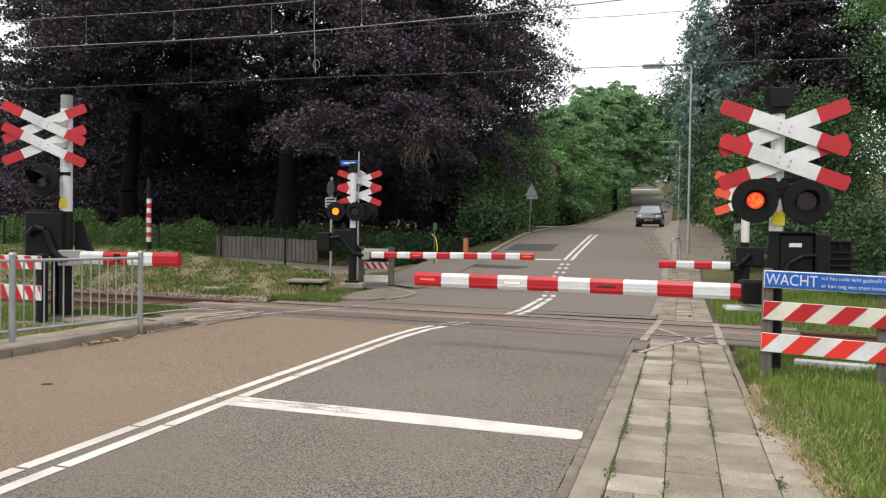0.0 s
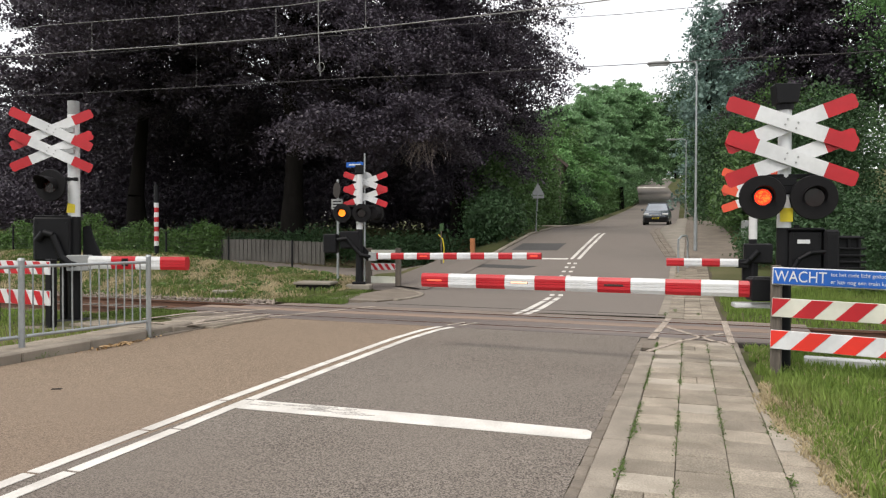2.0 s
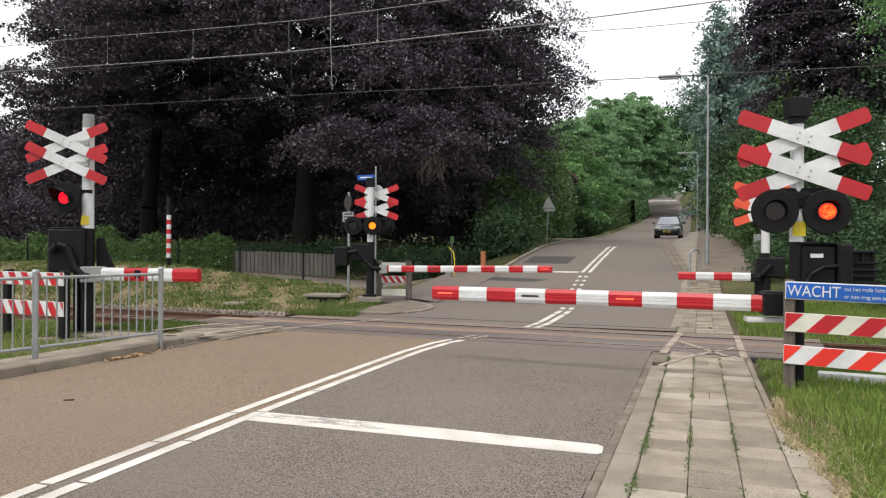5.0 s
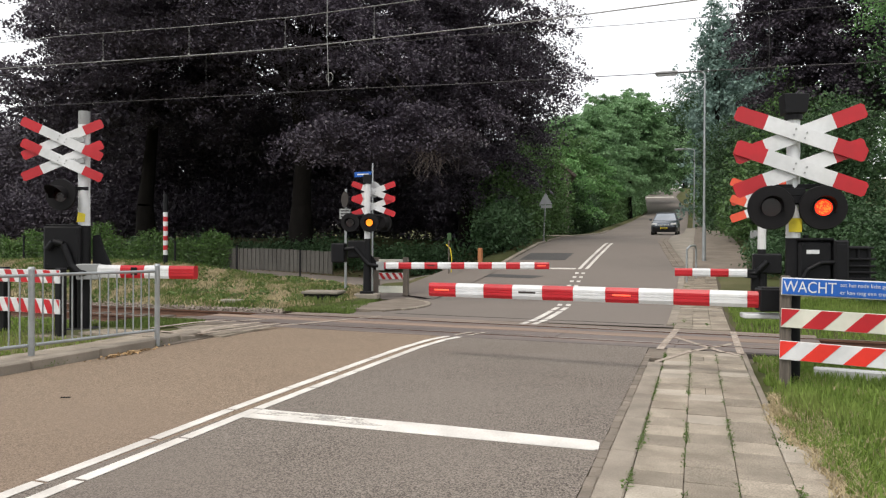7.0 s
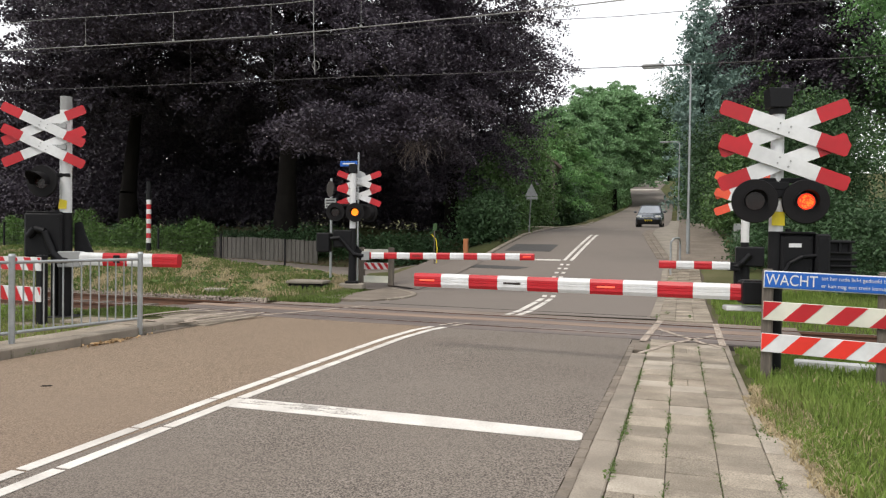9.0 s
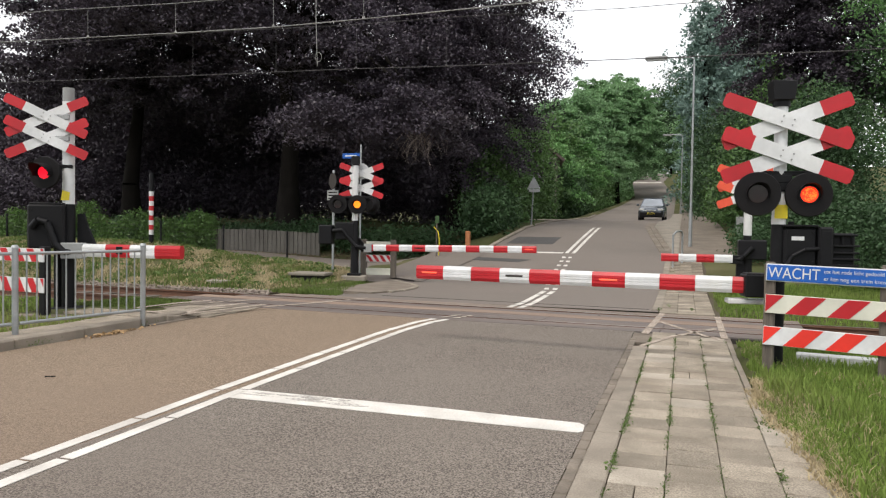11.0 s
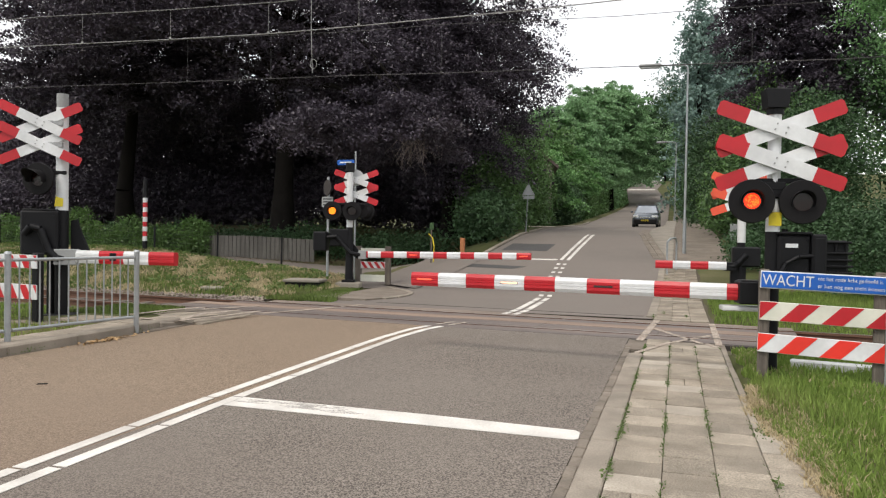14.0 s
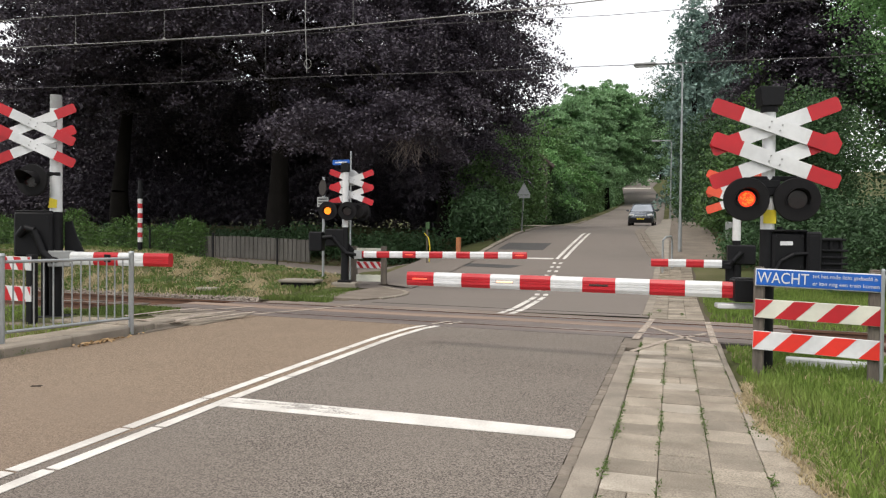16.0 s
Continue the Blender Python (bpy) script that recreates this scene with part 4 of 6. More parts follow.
crosses(sig, 0.03, -0.13, (2.2, 2.545), 1.31, 0.152, 20.5)
for z in (2.2, 2.545):
    part("cross_bracket", box(B(), (0, -0.075, z), (0.16, 0.06, 0.09)), GREY, sig)
lamp(sig, -0.25, -0.16, 1.805, 0.222, 0.094, phase="a", yaw=-6)
lamp(sig, 0.235, -0.16, 1.8, 0.222, 0.094, phase="b", yaw=-6)
bm = B()
box(bm, (0, -0.03, 2.02), (0.6, 0.06, 0.05))
box(bm, (0, -0.05, 1.965), (0.2, 0.05, 0.08))
box(bm, (0, -0.02, 1.9), (0.16, 0.1, 0.12), 0.015)
part("lamp_bracket", bm, BLACK, sig)
bm = B()
box(bm, (0.19, 0.1, 1.27), (0.32, 0.4, 0.4), 0.025)
box(bm, (0.19, 0.1, 1.485), (0.34, 0.42, 0.03), 0.012)
rod(bm, (0.12, 0.0, 1.495), (0.12, 0.0, 1.53), 0.03, 0.03, 10)
bolts(bm, [(0.07, -0.1, 1.43), (0.31, -0.1, 1.43), (0.07, -0.1, 1.12), (0.31, -0.1, 1.12)], 0.014)
part("machine_case", bm, BLACK, sig, "black barrier machine case")
bm = B()
box(bm, (0.415, 0.08, 1.25), (0.14, 0.46, 0.46), 0.02)
box(bm, (0.415, -0.152, 1.25), (0.1, 0.01, 0.38), 0.004)
part("machine_door", bm, BLACK, sig, "black side cover")
bm = B()
box(bm, (0.6, 0.12, 1.25), (0.26, 0.3, 0.34), 0.02)
cwt = part("counterweight", bm, BLACK, sig, "ribbed black counterweight")
for z, w in ((1.09, 0.29), (1.155, 0.3), (1.22, 0.28), (1.29, 0.3), (1.4, 0.26)):
    part("rib", box(B(), (0.61, -0.045, z), (w, 0.05, 0.022), 0.005), BLACK, cwt)
for x in (0.5, 0.6, 0.7):
    part("rib", box(B(), (x, -0.04, 1.34), (0.025, 0.03, 0.12), 0.005), BLACK, cwt)
bm = B()
prism(bm, [(0.1, 1.38), (0.22, 1.38), (0.22, 1.34), (0.1, 1.34)], 0.004, 0, "y", -0.106)
part("data_plate", bm, WHITE, sig, "small white plate with unreadable print")
bm = B()
tube(bm, [(0.38, -0.12, 1.26), (0.22, -0.14, 1.25), (0.1, -0.14, 1.18), (0.02, -0.13, 1.0), (-0.1, -0.12, 0.93), (-0.25, -0.1, 0.88)], 0.022, 8)
part("lever_arm", bm, BLACK, sig)
part("lever_arm", tube(B(), [(0.38, 0.3, 1.26), (0.2, 0.32, 1.2), (0.02, 0.3, 1.0), (-0.25, 0.1, 0.9)], 0.022, 8), BLACK, sig)
bm = B()
box(bm, (-0.226, -0.03, 0.87), (0.24, 0.26, 0.23), 0.012)
box(bm, (-0.226, -0.03, 0.988), (0.2, 0.2, 0.02), 0.006)
part("arm_socket", bm, BLACK, sig, "black box that holds the barrier arm")
bm = B()
box(bm, (-0.285, 0.03, 0.7), (0.4, 0.2, 0.05), 0.01)
part("arm_rest", bm, WHITE, sig, "dirty white rest below the arm")
arm_rot = math.degrees(math.atan2(7.17 - 6.77, -3.23 - 0.5)) - 180 - 9
arm = part("barrier_boom", rod(B(), (0, 0, 0), (-0.2, 0, 0), 0.04, 0.04, 10), BLACK, sig, "red and white barrier boom")
arm.matrix_basis = pose(-0.326, -0.03, 0.87, 0, 0, arm_rot)
striped_bar(arm, 0.0, -0.113, 0.0, 1, 0.165, 0.12, True)
striped_bar(arm, -0.113, -3.757, 0.0, 10, 0.165, 0.12, False, 0.0, ((9, None), (6, "a"), (3, "b")))

# sign and striped fence beside it
fence = thing("striped_fence", pose(0.74, 6.6, -0.03, 0, 0, -10.6), "weathered post fence with red-white striped boards and blue warning sign", "fence")


def striped_board(parent, x0, x1, z0, z1, y, red, white, pitch=0.165, lean=0.17, name="striped_board"):
    """A board of slanting red and white stripes in a thin frame."""
    bm = B()
    box(bm, ((x0 + x1) / 2, y + 0.012, (z0 + z1) / 2), (x1 - x0, 0.02, z1 - z0), 0.004)
    bd = part(name, bm, white, parent, "red and white striped board")
    h = z1 - z0
    k = 0
    x = (x0 - pitch if lean > 0 else x1 - 0.1 - pitch - 12 * pitch) - pitch * 2
    while x < x1 - min(lean, 0):
        pts = []
        for u, v in ((x, z0 + 0.004), (x + pitch, z0 + 0.004), (x + pitch + lean, z1 - 0.004), (x + lean, z1 - 0.004)):
            pts.append((u, v))
        # trim to the board
        def trim(poly, lim, keep_less):
            out = []
            for (a, b), (c, d) in zip(poly, poly[1:] + poly[:1]):
                ia, ic = (a <= lim) == keep_less or a == lim, (c <= lim) == keep_less or c == lim
                if ia:
                    out.append((a, b))
                if ia != ic:
                    t = (lim - a) / (c - a)
                    out.append((lim, b + t * (d - b)))
            return out
        pts = trim(trim(pts, x1 - 0.004, True), x0 + 0.004, False)
        if len(pts) > 2:
            bm = B()
            prism(bm, pts, 0.003, 0, "y", y - 0.002)
            part("stripe", bm, red, bd)
        x += pitch * 2
    return bd


for x, y in ((-0.005, 0.0), (0.985, 0.0)):
    bm = B()
    box(bm, (x, y + 0.06, 0.52), (0.1, 0.11, 1.2), 0.012)
    box(bm, (x, y + 0.06, 1.125), (0.085, 0.09, 0.02), 0.008)
    part("post", bm, WOOD, fence, "weathered grey wooden post")
board_tilt = part("rail_board", box(B(), (0, 0, 0), (0.02, 0.01, 0.02), 0.002), WOOD, fence)
board_tilt.matrix_basis = pose(0, 0, 0, 0, 1.3, 0)
fr = board_tilt
striped_board(fr, -0.055, 1.04, 0.635, 0.82, -0.025, RED, CREAM, 0.1825, 0.168)
striped_board(fr, -0.06, 1.035, 0.32, 0.505, -0.025, BRIGHT, WHITE, 0.1825, 0.165)
bm = B()
box(bm, (0.49, -0.012, 1.035), (1.1, 0.02, 0.172), 0.006)
sign = part("warning_sign", bm, WHITE, fr, "blue sign with white warning text")
bm = B()
box(bm, (0.49, -0.024, 1.035), (1.08, 0.006, 0.152), 0.002)
part("sign_face", bm, BLUE, sign)


def words(text, x, z, y, size, parent, material, squash=1.0):
    cu = bpy.data.curves.new("lettering", "FONT")
    cu.body, cu.size, cu.extrude = text, size, 0.001
    cu.materials.append(material)
    ob = new("lettering", cu)
    ob.parent = parent
    ob.matrix_basis = Matrix.Translation((x, y, z)) @ Matrix.Rotation(radians(90), 4, "X") @ Matrix.Diagonal((squash, 1, 1, 1))
    return ob


words("WACHT", -0.04, 0.985, -0.029, 0.152, sign, WHITE, 0.8)
words("tot het rode licht gedoofd is", 0.445, 1.055, -0.029, 0.052, sign, WHITE, 0.9)
words("er kan nog een trein komen", 0.445, 0.985, -0.029, 0.052, sign, WHITE, 0.94)

# signal on the near side, left of the road
sl = thing("crossing_signal", pose(-9.5, 8.05, -0.06, 0, 0, 28), "crossing signal with red-white crosses and one hooded red lamp", "railway signal", "crossing signals")
bm = B()
rod(bm, (0, 0, 0), (0, 0, 1.76), 0.1, 0.1, 18)
box(bm, (0, 0.02, 0.05), (0.5, 0.45, 0.1), 0.02)
rod(bm, (-0.18, 0.05, 0), (-0.18, 0.05, 1.1), 0.06, 0.06, 12)
part("lower_mast", bm, BLACK, sl, "black lower mast")
bm = B()
rod(bm, (0, 0, 1.76), (0, 0, 3.4), 0.092, 0.09, 18)
part("upper_mast", bm, WHITE, sl, "white upper mast")
bm = B()
rod(bm, (0, 0, 3.4), (0, 0, 3.62), 0.088, 0.088, 18)
part("mast_cap", bm, GREY, sl, "dark grey mast top")
bm = B()
prism(bm, [(-0.085, 1.82), (0.04, 1.82), (0.05, 1.95), (-0.06, 1.98)], 0.004, 0, "y", -0.104)
part("sticker", bm, YELLOW, sl, "worn yellow sticker")
crosses(sl, -0.285, -0.16, (2.8, 3.14), 1.33, 0.15, 25.0)
for z in (2.8, 3.14):
    part("cross_bracket", box(B(), (-0.16, -0.1, z), (0.4, 0.06, 0.08)), GREY, sl)
lamp(sl, -0.3, -0.16, 2.25, disc=0.255, lens=0.115, yaw=-14, phase="c", hood=0.33, lit=[LIT_DEEP, LIT_DEEP])
bm = B()
box(bm, (-0.13, -0.06, 2.36), (0.42, 0.06, 0.06))
part("lamp_bracket", bm, BLACK, sl)
bm = B()
box(bm, (-0.27, 0.02, 1.4), (0.55, 0.5, 0.7), 0.03)
box(bm, (-0.27, 0.02, 1.76), (0.5, 0.46, 0.03), 0.01)
for x in (-0.42, -0.25, -0.1):
    rod(bm, (x, -0.1, 1.77), (x, -0.1, 1.8), 0.025, 0.025, 8)
bolts(bm, [(-0.48, -0.23, 1.66), (-0.06, -0.23, 1.66), (-0.48, -0.23, 1.14)], 0.014)
part("machine_case", bm, BLACK, sl, "black barrier machine case")
bm = B()
tube(bm, [(-0.46, -0.27, 1.38), (-0.36, -0.3, 1.5), (-0.22, -0.3, 1.46), (-0.1, -0.3, 1.12), (0.02, -0.3, 1.0), (0.2, -0.22, 1.0)], 0.055, 8)
part("lever_arm", bm, BLACK, sl)
bm = B()
prism(bm, [(0.1, 1.02), (0.38, 1.02), (0.2, 1.62), (0.1, 1.6)], 0.06, 0, "y", 0.1)
part("lever_plate", bm, BLACK, sl)
part("lever_arm", tube(B(), [(0.16, 0.13, 1.6), (0.4, 0.13, 1.02)], 0.03, 8), BLACK, sl)
bm = B()
box(bm, (0.14, -0.2, 1.02), (0.34, 0.2, 0.25), 0.012)
part("arm_socket", bm, GREY, sl, "grey metal sleeve of the barrier arm")
boom = part("barrier_boom", rod(B(), (0, 0, 0), (0.3, 0, 0), 0.05, 0.05, 10), GREY, sl, "short red and white barrier boom")
boom.matrix_basis = pose(0.26, -0.22, 1.03, 0, 0, -28 + 3)
striped_bar(boom, 0.05, 1.84, 0.0, 4, 0.2, 0.12, False, 0.0)
bm = B()
box(bm, (0.76, -0.063, 0.01), (0.12, 0.01, 0.12), 0.004)
part("strip_bezel", bm, MATTE, boom)

fl = thing("striped_fence", pose(-9.12, 7.15, -0.05, 0, 0, -6), "black post fence with red-white striped boards", "fence")
for x in (0.0, -1.3):
    part("post", box(B(), (x, 0.08, 0.53), (0.12, 0.12, 1.12), 0.01), BLACK, fl, "black post")
striped_board(fl, -1.6, 0.07, 0.86, 1.06, 0.0, RED, WHITE, 0.15, -0.125)
striped_board(fl, -1.6, 0.07, 0.4, 0.62, 0.0, RED, WHITE, 0.15, -0.125)

# signal beyond the crossing, left of the road
sm = thing("crossing_signal", pose(-8.1, 15.85, 0.06, 0, 0, 16), "crossing signal beyond the track with crosses and lamps", "railway signal", "crossing signals")
bm = B()
box(bm, (0, 0, 0.04), (0.62, 0.5, 0.14), 0.02)
part("footing", bm, CONC, sm, "concrete footing")
bm = B()
rod(bm, (0, 0, 0.1), (0, 0, 1.52), 0.11, 0.08, 16)
box(bm, (0, 0, 0.14), (0.34, 0.3, 0.06), 0.01)
part("lower_mast", bm, BLACK, sm, "black lower mast")
bm = B()
rod(bm, (0, 0, 1.52), (0, 0, 2.95), 0.08, 0.08, 16)
part("upper_mast", bm, WHITE, sm, "white upper mast")
bm = B()
box(bm, (0, 0, 3.05), (0.2, 0.2, 0.24), 0.02)
part("warning_bell", bm, BLACK, sm, "black bell housing on top")
bm = B()
rod(bm, (0.12, 0.19, 2.8), (0.12, 0.17, 2.8), 0.21, 0.21, 24)
part("round_shield", bm, GREY_L, sm, "white round shield behind the cross")
crosses(sm, 0.14, 0.09, (2.36, 2.74), 1.2, 0.15, 21)
lamp(sm, -0.42, -0.16, 1.93, disc=0.24, lens=0.105, phase="a", hood=0.16, lit=[LIT_FAR, LIT_FAR])
lamp(sm, 0.08, -0.16, 1.93, disc=0.24, lens=0.105, phase="b", hood=0.16, lit=[LIT_FAR, LIT_FAR])
lamp(sm, 0.42, 0.16, 1.93, disc=0.24, lens=0.12, yaw=150)
bm = B()
box(bm, (0.0, 0.0, 2.12), (0.9, 0.05, 0.05))
part("lamp_bracket", bm, BLACK, sm)
bm = B()
box(bm, (-0.25, 0.1, 1.25), (0.5, 0.4, 0.45), 0.03)
box(bm, (-0.75, 0.1, 1.15), (0.35, 0.4, 0.5), 0.03)
part("machine_case", bm, BLACK, sm, "black barrier machine case")
bm = B()
tube(bm, [(-0.55, -0.12, 1.25), (-0.3, -0.14, 1.28), (-0.12, -0.14, 1.05), (0.05, -0.14, 0.86), (0.3, -0.1, 0.82)], 0.05, 8)
part("lever_arm", bm, BLACK, sm)
bm = B()
prism(bm, [(-0.3, 1.1), (0.2, 0.7), (0.3, 0.85), (-0.1, 1.3)], 0.08, 0, "y", 0.1)
part("lever_plate", bm, BLACK, sm)
bm = B()
box(bm, (0.35, -0.03, 0.82), (0.2, 0.2, 0.22), 0.01)
part("arm_socket", bm, GREY, sm)
boom2 = part("barrier_boom", rod(B(), (0, 0, 0), (0.3, 0, 0), 0.04, 0.04, 10), GREY, sm, "red and white barrier boom")
boom2.matrix_basis = pose(0.42, -0.03, 0.83, 0, -0.6, -16 + 1.5)
striped_bar(boom2, 0.0, 0.09, 0.0, 1, 0.165, 0.11, True)
striped_bar(boom2, 0.09, 4.28, 0.0, 12, 0.165, 0.11, False, 0.0, ((11, None), (3, "a")))

# low gate fence beside it
g2 = thing("striped_fence", pose(-7.75, 16.7, 0.08, 0, 0, 10), "short grey post fence with white and striped boards", "fence")
for x in (-0.45, 0.35):
    part("post", box(B(), (x, 0.05, 0.5), (0.15, 0.12, 1.02), 0.01), WOOD, g2, "pale wooden post")
part("board", box(B(), (-0.05, -0.02, 0.86), (0.66, 0.02, 0.2), 0.005), CREAM, g2, "cream board")
striped_board(g2, -0.38, 0.28, 0.42, 0.6, -0.02, RED, WHITE, 0.09, -0.12)
part("board", box(B(), (-0.05, -0.02, 0.16), (0.66, 0.02, 0.18), 0.005), CREAM, g2, "cream board")
box_t = thing("concrete_box", pose(-9.0, 15.2, 0.02, 0, 0, 10), "low concrete cover box in the grass", "box")
part("lid", box(B(), (0, 0, 0.2), (0.95, 0.7, 0.07), 0.015), CONC, box_t)
part("body", box(B(), (0, 0, 0.07), (0.85, 0.6, 0.2), 0.01), MATTE, box_t)
bx = thing("concrete_box", pose(-10.6, 13.6, 0.02, 0, 0, 8), "flat concrete slab lying beside the track", "slab")
part("slab", box(B(), (0, 0, 0.04), (0.5, 0.3, 0.08), 0.015), CONC, bx)

# signal beyond the crossing, right of the road
sr = thing("crossing_signal", pose(1.2, 15.3, 0.0, 0, 0, 0), "crossing signal beyond the track half hidden by the near one", "railway signal", "crossing signals")
bm = B()
rod(bm, (0, 0, 0), (0, 0, 1.35), 0.08, 0.08, 14)
part("lower_mast", bm, BLACK, sr, "black lower mast")
part("upper_mast", rod(B(), (0, 0, 1.35), (0, 0, 2.9), 0.085, 0.08, 14), WHITE, sr, "white upper mast")
crosses(sr, 0.0, -0.13, (2.2, 2.55), 1.3, 0.17, 20, ORANGE, WHITE)
bm = B()
box(bm, (0.1, 0.1, 1.05), (0.55, 0.4, 0.42), 0.03)
box(bm, (-0.05, 0.1, 0.6), (0.3, 0.3, 0.6), 0.03)
part("machine_case", bm, BLACK, sr, "black barrier machine case")
bm = B()
tube(bm, [(0.1, -0.14, 1.1), (-0.06, -0.14, 0.92), (-0.12, -0.12, 0.85), (-0.3, -0.1, 0.85)], 0.06, 8)
part("lever_arm", bm, BLACK, sr)
part("arm_socket", box(B(), (-0.22, -0.08, 0.84), (0.24, 0.16, 0.18), 0.01), BLACK, sr)
boom3 = part("barrier_boom", rod(B(), (0, 0, 0), (-0.2, 0, 0), 0.04, 0.04, 10), GREY, sr, "short red and white barrier boom")
boom3.matrix_basis = pose(-0.3, -0.3, 0.86, 0, 0, 0)
striped_bar(boom3, 0.0, -1.42, 0.0, 4, 0.165, 0.11, False, 0.0)

cs = thing("concrete_slab", pose(1.75, 7.35, 0.03, 0, 0, -9), "pale concrete beam lying beside the ballast", "slab")
part("beam", box(B(), (0.1, -0.1, 0.03), (1.5, 0.14, 0.12), 0.012), GREY_L, cs)
spk = thing("steel_stake", pose(1.75, 6.33, -0.05), "thin galvanised steel stake beside the striped fence", "post")
part("stake", rod(B(), (0, 0, 0), (0, 0, 1.15), 0.016, 0.016, 10), GALV, spk)
part("cap", rod(B(), (0, 0, 1.15), (0, 0, 1.17), 0.02, 0.012, 10), GALV, spk)

# ---- pedestrian railing on the left kerb ----
rl = thing("pedestrian_railing", pose(-7.09, 6.95, 0.1, 0, 0, 0), "galvanised steel railing with upright bars on the kerb", "railing")
rd = Vector((-0.28, -1.74, 0)).normalized()
for k in range(3):
    p = rd * (1.78 * k)
    bm = B()
    rod(bm, p - Vector((0, 0, 0.1)), p + Vector((0, 0, 1.0)), 0.035, 0.035, 14)
    rod(bm, p + Vector((0, 0, 1.0)), p + Vector((0, 0, 1.03)), 0.045, 0.03, 14)
    part("post", bm, GALV, rl)
for k in range(2):
    a, b = rd * (1.78 * k + 0.05), rd * (1.78 * (k + 1) - 0.05)
    for z in (0.12, 0.93):
        part("rail", tube(B(), [a + Vector((0, 0, z)), b + Vector((0, 0, z))], 0.02, 10), GALV, rl)
    for i in range(13):
        p = a.lerp(b, (i + 0.7) / 13.4)
        part("bar", tube(B(), [p + Vector((0, 0, 0.12)), p + Vector((0, 0, 0.93))], 0.0095, 8), GALV, rl)

# ---- posts, signs, lamps ----
pm = thing("marker_post", pose(-16.75, 18.57, 0.8), "red-white banded post with black ends on the bank", "post")
for k in range(9):
    z0 = 0.28 + k * 0.158
    part("band", rod(B(), (0, 0, z0), (0, 0, z0 + 0.157), 0.075, 0.075, 12), (WHITE, RED)[k % 2], pm)
part("foot", rod(B(), (0, 0, -0.1), (0, 0, 0.28), 0.075, 0.075, 12), BLACK, pm)
part("top", rod(B(), (0, 0, 1.7), (0, 0, 2.3), 0.08, 0.07, 12), BLACK, pm)


def lamp_post(x, y, h, reach, label, side=-1, r=0.075):
    z0 = float(zr(y))
    t = thing("street_lamp", pose(x, y, z0), label, "street lamp", "street lamps")
    bm = B()
    rod(bm, (0, 0, -0.1), (0, 0, 1.2), r * 1.15, r * 1.1, 14)
    rod(bm, (0, 0, 1.2), (0, 0, h - 0.15), r * 0.8, r * 0.55, 14)
    part("pole", bm, GALV, t, "grey galvanised pole")
    bm = B()
    tube(bm, [(0, 0, h - 0.16), (side * 0.03, 0, h - 0.06), (side * 0.12, 0, h - 0.01), (side * 0.25, 0, h), (side * reach, 0, h + 0.02)], r * 0.5, 10)
    part("arm", bm, GALV, t)
    bm = B()
    box(bm, (side * (reach + 0.3), 0, h + 0.02), (0.75, 0.24, 0.12), 0.04)
    head = part("lamp_head", bm, GREY, t)
    part("diffuser", box(B(), (side * (reach + 0.32), 0, h - 0.045), (0.6, 0.18, 0.04), 0.015), LAMPG, head)
    return t


lamp_post(0.15, 25.2, 6.5, 0.95, "tall grey street lamp beside the footway", r=0.055)
lamp_post(-0.3, 62, 6.5, 0.9, "grey street lamp further up the road")

st = thing("street_name_sign", pose(-9.25, 16.9, 0.12), "blue street name sign on a grey pole with round sign", "sign")
part("pole", rod(B(), (0, 0, -0.1), (0, 0, 2.85), 0.035, 0.035, 10), GALV, st)
part("round_sign", rod(B(), (-0.01, -0.055, 2.55), (-0.001, -0.043, 2.55), 0.22, 0.22, 24), RUBBER, st, "dark back of a round sign")
part("plate", box(B(), (0, -0.045, 2.16), (0.34, 0.012, 0.28), 0.003), GREY, st, "grey plate with unreadable lines")
for k in range(3):
    part("text_bar", box(B(), (0, -0.053, 2.08 + k * 0.08), (0.26, 0.003, 0.03), 0), MATTE, st)
sn = thing("street_name_sign", pose(-8.36, 16.6, 0.12), "small blue street name sign on a thin pole", "sign")
part("pole", rod(B(), (0.06, 0, -0.1), (0.06, 0, 3.5), 0.024, 0.024, 10), GALV, sn)
part("name_plate", box(B(), (-0.21, -0.04, 3.2), (0.5, 0.015, 0.14), 0.004), BLUE, sn, "blue plate with unreadable white lettering")
part("text_bar", box(B(), (-0.21, -0.05, 3.2), (0.34, 0.003, 0.035), 0), WHITE, sn)
tr = thing("triangle_sign", pose(-7.0, 33.2, float(zr(33.2))), "grey back of a triangular sign on a leaning pole", "sign")
part("pole", rod(B(), (0, 0, -0.1), (0.1, 0, 2.2), 0.035, 0.035, 10), GALV, tr)
bm = B()
prism(bm, [(-0.22, 1.72), (0.42, 1.72), (0.1, 2.3)], 0.015, 0, "y", -0.05)
part("plate", bm, GREY_L, tr)
part("under_plate", box(B(), (0.1, -0.045, 1.62), (0.6, 0.012, 0.14), 0.003), GREY_L, tr)
op = thing("marker_post", pose(-7.1, 22.8, float(zr(22.8)) - 0.02), "short orange-brown wooden post at the corner", "post")
part("post", box(B(), (0, 0, 0.36), (0.15, 0.15, 0.76), 0.015), WOODO, op)
sk = thing("marker_post", pose(-7.9, 21.8, 0.42), "thin stake with yellow-green tape and small sign", "post")
part("stake", rod(B(), (0, 0, -0.1), (0, 0, 1.2), 0.025, 0.02, 8), WOOD, sk)
part("tape", tube(B(), [(-0.1, 0, 1.05), (0.05, 0, 0.9), (0.1, 0, 0.6), (0.08, 0, 0.1)], 0.018, 6), YELLOW, sk)
